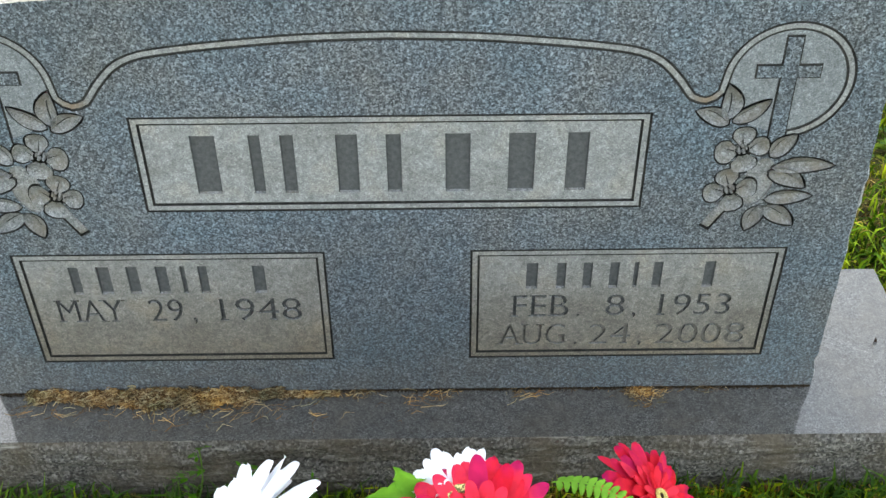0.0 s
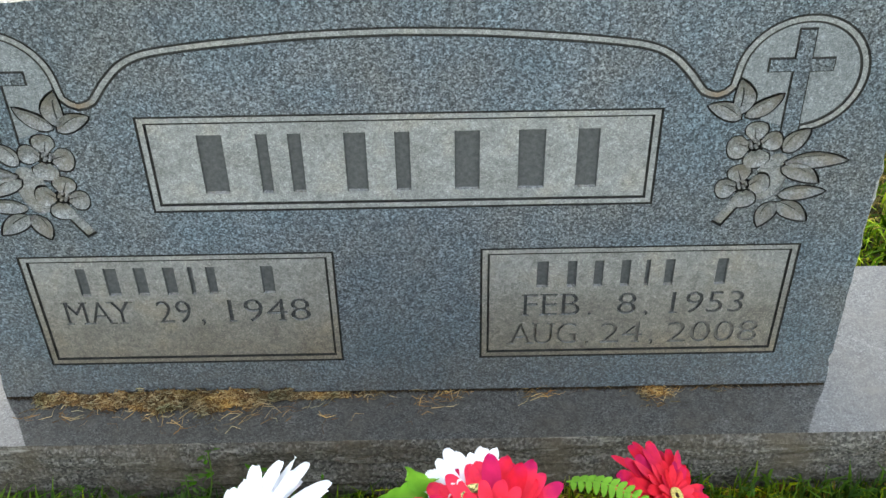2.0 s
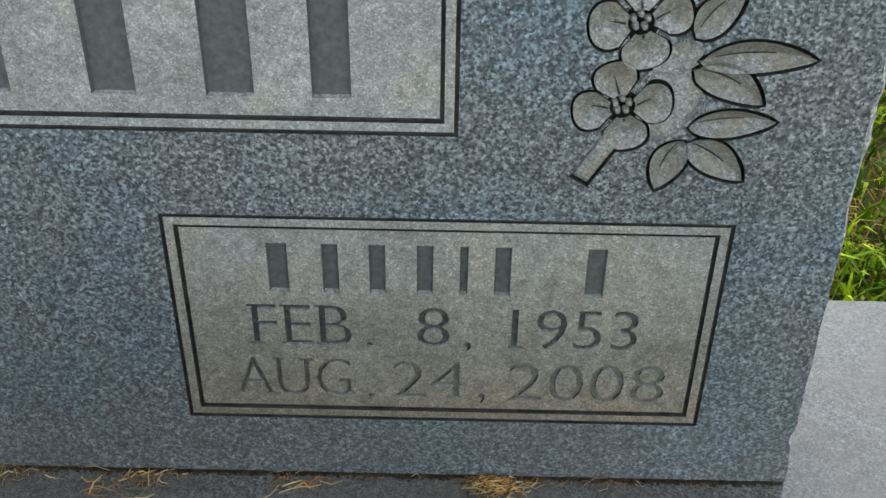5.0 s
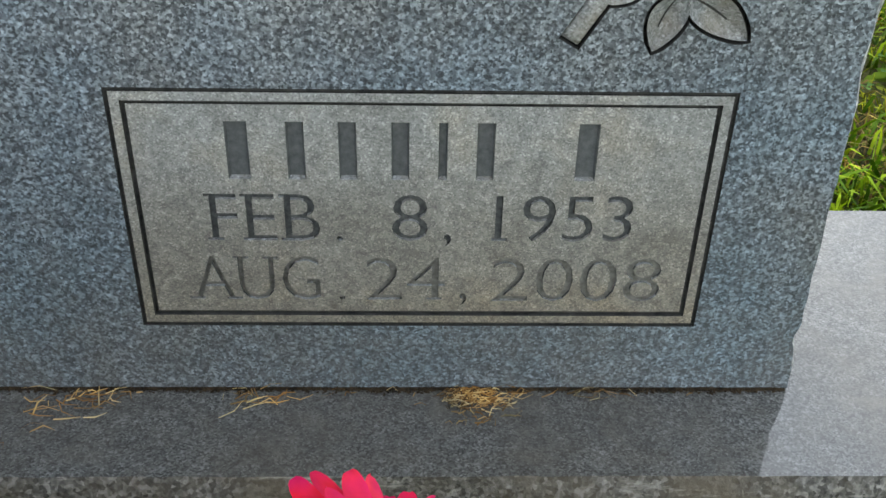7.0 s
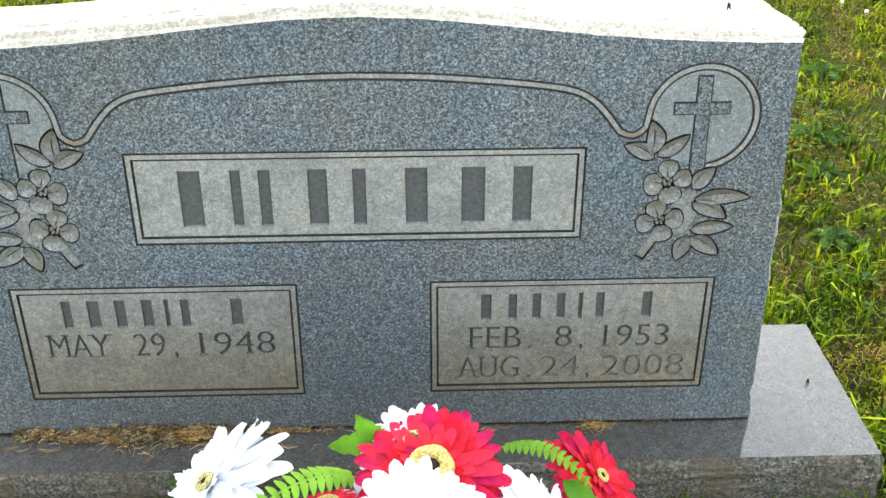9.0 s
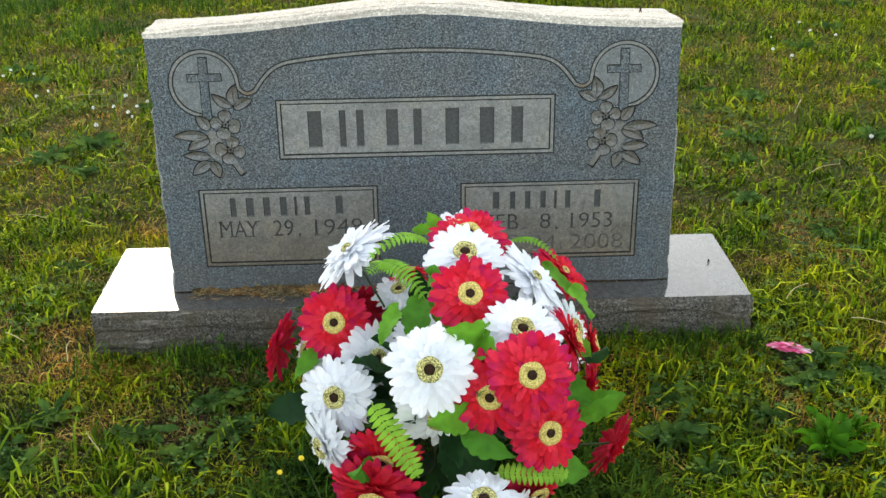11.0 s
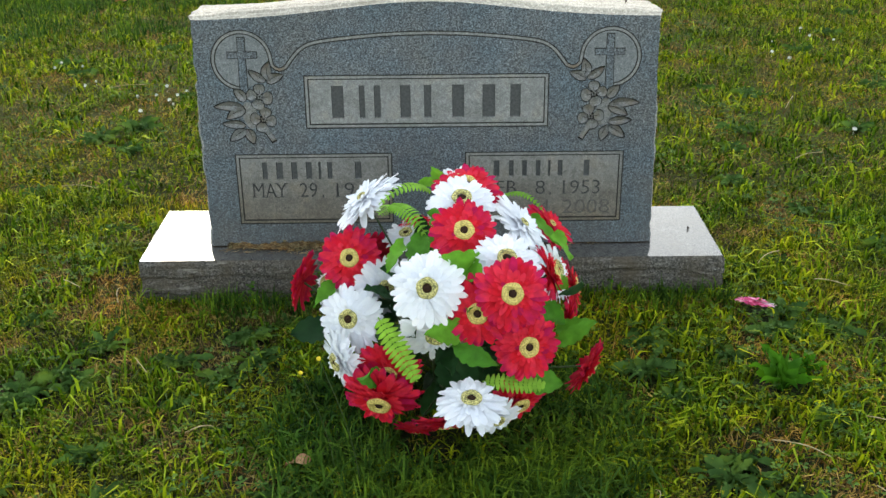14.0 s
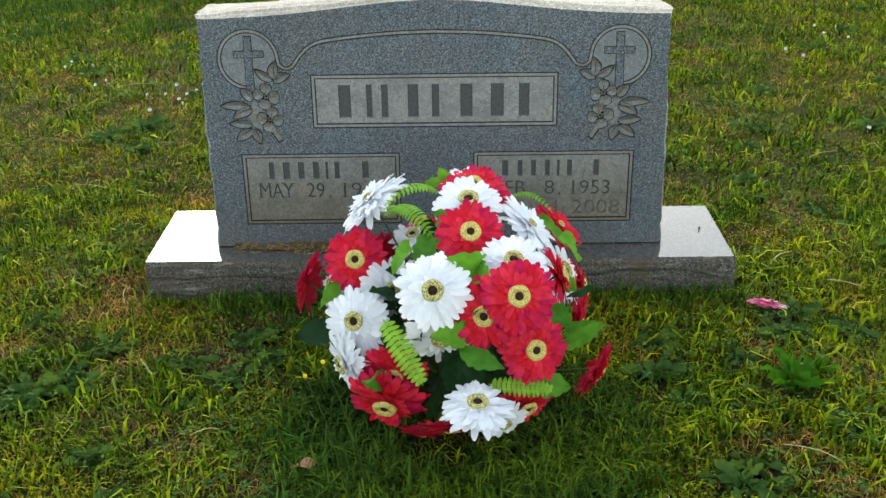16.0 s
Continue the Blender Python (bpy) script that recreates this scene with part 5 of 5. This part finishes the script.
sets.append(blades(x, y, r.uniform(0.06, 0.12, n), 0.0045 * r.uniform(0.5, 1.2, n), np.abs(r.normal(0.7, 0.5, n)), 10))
# extra dark blades that stand for the shade at the bouquet's right front
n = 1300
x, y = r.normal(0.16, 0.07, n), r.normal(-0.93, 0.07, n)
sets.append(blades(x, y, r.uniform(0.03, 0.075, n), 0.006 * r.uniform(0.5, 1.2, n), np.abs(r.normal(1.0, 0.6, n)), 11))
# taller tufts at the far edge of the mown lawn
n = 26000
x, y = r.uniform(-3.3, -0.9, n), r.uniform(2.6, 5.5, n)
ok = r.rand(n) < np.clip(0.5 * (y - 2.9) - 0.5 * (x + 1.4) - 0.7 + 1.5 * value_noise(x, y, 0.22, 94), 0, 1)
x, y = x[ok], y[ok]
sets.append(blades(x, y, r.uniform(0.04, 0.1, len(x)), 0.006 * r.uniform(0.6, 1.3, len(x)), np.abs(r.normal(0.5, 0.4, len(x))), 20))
stuff("long_grass", sets, LONG, "long dark green grass round the bouquet, base and far edge, shade in its colour", "grass")
# dry thatch lying low
sets = []
for n, box, wide, seed in ((110000, (-1.7, 1.7, -1.9, 0.7), 0.003, 14), (130000, (-3.4, 3.6, 0.7, 5.6), 0.004, 15)):
    x, y, r = scatter(n, *box, seed)
    keep = r.rand(len(x)) < np.clip(3.6 * value_noise(x, y, 0.1, 16) - (1.8 if seed == 14 else 1.5), 0.08 if seed == 14 else 0.22, 0.95)
    x, y = x[keep], y[keep]
    sets.append(blades(x, y, r.uniform(0.014, 0.036, len(x)), wide * r.uniform(0.6, 1.3, len(x)), r.uniform(0.8, 2.2, len(x)), seed))
x, y = r.uniform(-0.8, 0.8, 5200), -0.105 - np.abs(r.normal(0, 0.07, 5200))
keep = r.rand(5200) < np.clip(2.2 * value_noise(x, y, 0.09, 98) - 0.4, 0.1, 1)
x, y = x[keep], y[keep]
sets.append(blades(x, y, r.uniform(0.012, 0.035, len(x)), 0.003 * r.uniform(0.6, 1.3, len(x)), r.uniform(0.8, 2.2, len(x)), 19))
stuff("thatch", sets, DRY, "dry brown thatch and clippings in the lawn", "thatch")


# ---- weeds, leaf by leaf ----
def weed_leaves(seed, spread, n, upright, mat=WEED):
    r = random.Random(seed)
    out = []
    for k in range(n):
        v, f = [], []
        a = 2.4 * k + r.uniform(-0.3, 0.3)
        L = spread * r.uniform(0.55, 1.05)
        pv, pf = broad_leaf(L, L * r.uniform(0.18, 0.27), L * r.uniform(0.15, 0.4), k + seed, True, 0.86 if mat is BRIGHT else 0.5)
        up = upright * r.uniform(0.5, 1.2)
        b = len(v)
        for x, y, z in pv:
            xx, zz = x * math.cos(up) - z * math.sin(up), x * math.sin(up) + z * math.cos(up)
            v.append((xx * math.cos(a) - y * math.sin(a), xx * math.sin(a) + y * math.cos(a), zz + 0.004))
        f += [tuple(b + q for q in t) for t in pf]
        out.append(mesh_of("leaf", v, f, mat, smooth=True))
    return out


WEED_MESHES = [weed_leaves(1, 0.07, 22, 0.45), weed_leaves(2, 0.065, 22, 0.65), weed_leaves(3, 0.055, 24, 0.42), weed_leaves(4, 0.068, 26, 1.3, BRIGHT)]
rng = random.Random(41)
for x, y, s, k in WEED_SPOTS:
    w = new("weed")
    for me in WEED_MESHES[k]:
        part("leaf", me, w, "", Matrix.Identity(4))
    w.matrix_basis = Matrix.Translation((x, y, float(rise(x, y)))) @ Matrix.Rotation(rng.uniform(0, 6.28), 4, "Z") @ Matrix.Scale(s, 4)
    tagged(w, "bright green upright weed clump in the lawn" if k == 3 else "low dark green broad-leaved weed in the lawn", "weed", "weeds in the lawn")

# small creeping leaves between the blades
sets = []
for n, box, size, seed in ((90000, (-1.6, 1.6, -1.8, 0.7), 0.0075, 91), (190000, (-3.3, 3.5, 0.7, 5.5), 0.0115, 92)):
    x, y, r = scatter(n, *box, seed)
    keep = r.rand(len(x)) < np.clip(2.2 * value_noise(x, y, 0.11, 93) - 0.45, 0.08, 1)
    x, y = x[keep], y[keep]
    n = len(x)
    z = rise(x, y) + r.uniform(0.006, 0.03, n) * (0.5 + value_noise(x, y, 0.11, 93))
    a, L, tip = r.uniform(0, 6.28, n), size * r.uniform(0.6, 1.4, n), r.uniform(-0.5, 0.7, n)
    c, q = np.cos(a), np.sin(a)
    w = L * r.uniform(0.25, 0.4, n)
    rows = [np.stack([x, y, z], 1), np.stack([x + 0.55 * L * c - w * q, y + 0.55 * L * q + w * c, z + 0.55 * L * tip + 0.15 * L], 1), np.stack([x + L * c, y + L * q, z + L * tip * 0.7], 1), np.stack([x + 0.55 * L * c + w * q, y + 0.55 * L * q - w * c, z + 0.55 * L * tip + 0.1 * L], 1)]
    b = (np.arange(n) * 4)[:, None]
    sets.append((np.stack(rows, 1).reshape(-1, 3), np.concatenate([b + np.array([[0, 2, 1]]), b + np.array([[0, 3, 2]])])))
stuff("creeping_herbs", sets, HERB, "tiny green and yellowing creeping leaves in the lawn", "herbs")

# clover leaves, and white heads
r = np.random.RandomState(51)
n = 30000
x, y = r.uniform(-2.6, 2.8, n), r.uniform(-1.8, 4.2, n)
ok = off_stone(x, y) & (r.rand(n) < np.clip(3 * value_noise(x, y, 0.3, 52) - 1.5, 0.0, 1))
x, y = x[ok], y[ok]
n = len(x)
z = rise(x, y) + r.uniform(0.012, 0.032, n)
co, tr = [], []
a0 = r.uniform(0, 6.28, n)
for k in range(3):
    a = a0 + k * 2.094
    s = r.uniform(0.006, 0.011, n)
    c, q = np.cos(a), np.sin(a)
    tri = [np.stack([x, y, z], 1), np.stack([x + s * (c - 0.55 * q), y + s * (q + 0.55 * c), z + 0.3 * s], 1), np.stack([x + 1.35 * s * c, y + 1.35 * s * q, z + 0.1 * s], 1), np.stack([x + s * (c + 0.55 * q), y + s * (q - 0.55 * c), z + 0.3 * s], 1)]
    co.append(np.stack(tri, 1).reshape(-1, 3))
    b = (np.arange(n) * 4 + k * n * 4)[:, None]
    tr += [b + np.array([[0, 2, 1]]), b + np.array([[0, 3, 2]])]
tagged(new("clover", fast_mesh("clover", np.concatenate(co), np.concatenate(tr), WEED)), "patches of small green clover leaves", "clover", kind="stuff")


def bloom_mesh():
    v, f = [], []
    r = random.Random(61)
    for k in range(46):
        t, a = math.acos(1 - 1.7 * (k + 0.5) / 46), 2.4 * k
        d = Vector((math.sin(t) * math.cos(a), math.sin(t) * math.sin(a), math.cos(t)))
        s = d.orthogonal().normalized() * 0.0016
        b = len(v)
        v += [d * 0.002 + s, d * 0.002 - s, d * 0.009 - s * 0.8, d * 0.0095 + s * 0.8]
        f.append((b, b + 1, b + 2, b + 3))
    b = len(v)
    v += [Vector((0.0006, 0, 0)), Vector((-0.0006, 0, 0)), Vector((-0.0006, 0, -0.03)), Vector((0.0006, 0, -0.03))]
    f.append((b, b + 1, b + 2, b + 3))
    return mesh_of("clover_head", v, f, CLOVER)


BLOOM = bloom_mesh()
rng = random.Random(62)
spots = [(-1.73, 2.32), (-1.74, 2.25), (-1.62, 2.28), (-1.51, 1.95), (-1.48, 2.01), (-1.24, 1.78), (-1.15, 1.74), (-1.06, 1.73), (-1.08, 1.67), (-1.05, 1.61), (-1.17, 1.55), (-1.14, 1.89), (-1.04, 1.82),
         (1.89, 2.91), (1.67, 2.64), (1.97, 2.64), (1.88, 2.73), (1.65, 2.29), (1.59, 2.37), (1.58, 1.23)]
for x, y in spots:
    if off_stone(np.array([x]), np.array([y]), 0.03)[0]:
        b = new("clover_head", BLOOM)
        b.matrix_basis = Matrix.Translation((x, y, float(rise(x, y)) + rng.uniform(0.025, 0.04))) @ Matrix.Rotation(rng.uniform(0, 6), 4, "Z") @ Matrix.Rotation(rng.uniform(-0.3, 0.3), 4, "X") @ Matrix.Scale(rng.uniform(0.6, 0.9), 4)
        tagged(b, "small white clover bloom in the lawn", "flower", "clover blooms")


def fallen_leaf(x, y, z, size, mat, turn, label):
    v, f = broad_leaf(size, size * 0.6, size * 0.2, 3, False)
    ob = new("fallen_leaf", mesh_of("fallen_leaf", v, f, mat, smooth=True))
    ob.matrix_basis = Matrix.Translation((x, y, z)) @ Matrix.Rotation(turn, 4, "Z") @ Matrix.Rotation(-0.25, 4, "Y")
    return tagged(ob, label, "leaf")


fallen_leaf(-0.275, -0.875, 0.112, 0.05, DEAD, 0.3, "curled brown dead leaf in the grass")
fallen_leaf(-1.87, 3.76, 0.12, 0.065, ORANGE, 0.5, "orange dead leaf in the grass")
fallen_leaf(0.505, 0.11, 0.8125, 0.009, EYE, 1.0, "small dark dead leaf on the headstone's top")
fallen_leaf(0.706, 0.086, 0.1992, 0.006, EYE, 0.2, "small dark dead leaf on the polished base")

# ---- straw and dead moss along the foot of the die ----
r = np.random.RandomState(71)


def straws(n, x, y, z, length, width, seed):
    r = np.random.RandomState(seed)
    a = np.where(r.rand(n) < 0.55, r.normal(0, 0.45, n), r.uniform(0, 6.28, n))
    L, bend = length * r.uniform(0.4, 1.3, n), r.uniform(-0.4, 0.4, n)
    c, s = np.cos(a), np.sin(a)
    w = width * r.uniform(0.6, 1.4, n) / 2
    tilt = r.uniform(-0.1, 0.25, n) + 0.7 * (r.rand(n) < 0.2) * r.rand(n)
    mid = np.stack([x + bend * L * -s, y + bend * L * c, z + 0.001 + 0.3 * np.abs(tilt) * L], 1)
    e0, e1 = np.stack([x - c * L / 2, y - s * L / 2, z], 1), np.stack([x + c * L / 2, y + s * L / 2, z + np.abs(tilt) * L * 0.5], 1)
    side = np.stack([-s * w, c * w, w * 0.6], 1)
    rows = [e0 - side, e0 + side, mid - side, mid + side, e1 - side * 0.4, e1 + side * 0.4]
    co = np.stack(rows, 1)
    co[:, :, 1] = np.where(co[:, :, 1] > -0.001, -0.001 - 0.3 * (co[:, :, 1] + 0.001), co[:, :, 1])
    co[:, :, 2] = np.maximum(co[:, :, 2], 0.1988)
    b = (np.arange(n) * 6)[:, None]
    return co.reshape(-1, 3), np.concatenate([b + np.array([[0, 1, 3]]), b + np.array([[0, 3, 2]]), b + np.array([[2, 3, 5]]), b + np.array([[2, 5, 4]])])


n = 5200
x = np.concatenate([r.uniform(-0.53, -0.17, 4400), r.uniform(-0.2, -0.09, 800)])
deep = 0.008 + 0.034 * np.clip(np.sin((x + 0.56) / 0.42 * np.pi), 0.1, 1) * (0.3 + 1.0 * value_noise(x, x * 0, 0.022, 72))
y = -0.002 - deep * r.beta(1.1, 1.5, n)
z = 0.199 + 0.014 * np.clip(1 + y / 0.05, 0, 1) * (0.1 + 1.2 * value_noise(x, y, 0.014, 77)) * r.rand(n) * (x < -0.17) + 0.002 * r.rand(n)
sets = [straws(n, x, y, z, 0.0105, 0.0012, 73), straws(160, r.uniform(-0.54, -0.1, 160), -0.006 - 0.05 * r.beta(1.5, 2.5, 160), 0.199 + 0.006 * r.rand(160), 0.026, 0.0009, 74)]
for cx, cy, wx, wy, k, L in ((0.345, -0.012, 0.022, 0.01, 150, 0.012), (-0.055, -0.006, 0.02, 0.004, 40, 0.014), (0.05, -0.012, 0.03, 0.01, 26, 0.02), (0.17, -0.008, 0.03, 0.006, 22, 0.018), (0.02, -0.03, 0.02, 0.012, 10, 0.024), (0.42, -0.004, 0.05, 0.003, 16, 0.02), (0.25, -0.005, 0.2, 0.004, 14, 0.01), (0.335, -0.01, 0.012, 0.006, 90, 0.008), (-0.3, -0.045, 0.15, 0.012, 60, 0.02)):
    sets.append(straws(k, r.normal(cx, wx / 1.6, k), -0.002 - np.abs(r.normal(-cy, wy, k)), 0.199 + 0.003 * r.rand(k), L, 0.0008, int(100 + 100 * abs(cx))))
stuff("clippings", sets, STRAW, "dry brown grass clippings and moss lying on the granite base", "clippings")

# dirt crumbs in the joint between die and base
r = np.random.RandomState(75)
n = 1500
x = r.uniform(-0.57, 0.583, n)
x = x[r.rand(n) < 0.25 + 0.75 * value_noise(x, x * 0, 0.05, 76)]
n = len(x)
y, z = -0.0012 - np.abs(r.normal(0, 0.0022, n)), 0.1985 + 0.0015 * r.rand(n)
q = r.uniform(0.0008, 0.0022, n)
a = r.uniform(0, 6.28, n)
rows = [np.stack([x + q * np.cos(a + k), y + np.minimum(q * np.sin(a + k), -y - 0.0003), z + up * q], 1) for k, up in ((0, 0), (2.1, 0), (4.2, 0), (1.0, 1.1))]
b = (np.arange(n) * 4)[:, None]
sets = [(np.stack(rows, 1).reshape(-1, 3), np.concatenate([b + np.array([[0, 1, 3]]), b + np.array([[1, 2, 3]]), b + np.array([[2, 0, 3]])]))]
stuff("dirt_crumbs", sets, DIRT, "dark brown dirt crumbs along the joint of the stone", "dirt")

# leafy sprigs before the base, and small yellow blooms by the bouquet
rng = random.Random(81)


def sprig(x, y, height, lean, leaves):
    z = float(rise(x, y))
    ob = thing("weed_sprig", (x, y, z), "thin leafy green weed standing before the base", "weed", "sprigs before the base")
    part("stalk", tube("stalk", (0, 0, -0.01), (lean, 0.0, height), 0.0012, WEED, (lean * 0.3, 0, 0)), ob, "", Matrix.Identity(4))
    for k in range(leaves):
        f = 0.25 + 0.75 * (k + 1) / leaves
        at = Vector((lean * f, 0, height * f))
        a = 2.4 * k + rng.uniform(-0.5, 0.5)
        L = rng.uniform(0.012, 0.022) * (1.25 - 0.5 * f)
        v, fc = broad_leaf(L, L * 0.26, L * 0.25, k)
        part("leaf", mesh_of("leaf", v, fc, BRIGHT if k % 3 == 0 else WEED, smooth=True), ob, "", along(at, at + Vector((math.cos(a), 0.6 * math.sin(a), 0.7)), (0, -0.4, 1), Vector((0, 0, 0))))


for x, y, hh, lean, k in ((-0.305, -0.13, 0.15, 0.04, 9), (-0.325, -0.125, 0.09, 0.02, 6), (-0.21, -0.14, 0.12, 0.02, 10), (-0.19, -0.12, 0.1, -0.02, 8), (-0.47, -0.12, 0.07, 0.01, 6), (-0.24, -0.118, 0.1, 0.03, 8), (-0.23, -0.2, 0.1, 0.03, 8), (0.46, -0.125, 0.06, 0.01, 5), (-0.14, -0.125, 0.08, 0.02, 7)):
    sprig(x, y, hh, lean, k)
M = Mat("yellow_bloom", 0.7, 0.2)
M.color(M.ramp(M.noise(200.0), [(0.3, (0.6, 0.42, 0.02)), (0.7, (0.75, 0.6, 0.05))]))
BUTTER = M.m
for x, y, h, lx in ((-0.12, -0.93, 0.308, -0.068), (-0.172, -0.9, 0.26, -0.055)):
    z = float(rise(x, y))
    flower = thing("meadow_flower", (x, y, z), "thin stalk with a tiny yellow bloom before the bouquet", "flower", "meadow flowers")
    part("stalk", tube("stalk", (0, 0, -0.01), (lx, -0.01, h), 0.0009, STEM, (0.012, 0, 0)), flower, "", Matrix.Identity(4))
    v = [(lx + 0.0045 * math.sin(t) * math.cos(a), -0.01 + 0.0045 * math.sin(t) * math.sin(a), h + 0.0045 * math.cos(t)) for t in (0.3, 0.9, 1.5, 2.2, 2.9) for a in [6.2832 * k / 8 for k in range(8)]]
    f = [(i * 8 + k, i * 8 + (k + 1) % 8, (i + 1) * 8 + (k + 1) % 8, (i + 1) * 8 + k) for i in range(4) for k in range(8)]
    part("bloom", mesh_of("bloom", v, f, BUTTER, smooth=True), flower, "", Matrix.Identity(4))

# pale dry stalks lying in the lawn
M = Mat("dry_stalk", 0.8, 0.2)
M.color(M.ramp(M.noise(60.0), [(0.3, (0.3, 0.22, 0.1)), (0.7, (0.52, 0.42, 0.24))]))
PALESTALK = M.m
rng = random.Random(97)
for x, y, L, a in ((0.7, -0.8, 0.12, -0.5), (0.43, -1.0, 0.05, 1.4), (0.88, -1.05, 0.09, 1.9), (0.92, -0.72, 0.13, -0.6), (1.02, -0.85, 0.1, -0.9), (-0.72, -1.12, 0.1, 0.9), (-0.5, -0.75, 0.06, 0.4), (-0.64, -0.5, 0.07, 2.2), (-0.8, -0.15, 0.1, 1.8), (-0.93, -0.05, 0.08, 2.5), (0.9, 0.05, 0.1, 0.7), (1.1, -0.1, 0.09, 2.7), (1.25, 0.9, 0.14, 0.5), (-1.1, 0.7, 0.14, 2.8), (1.4, 1.5, 0.16, 1.1), (-1.4, 1.9, 0.16, 0.2)):
    z = float(rise(x, y)) + 0.03
    st = new("dry_stalk", tube("dry_stalk", (x, y, z), (x + L * math.cos(a), y + L * math.sin(a), z + rng.uniform(-0.01, 0.012)), 0.0011, PALESTALK, (rng.uniform(-0.012, 0.012), 0.004, 0.006)))
    tagged(st, "pale dry grass stalk lying in the lawn", "grass", "dry stalks in the lawn")
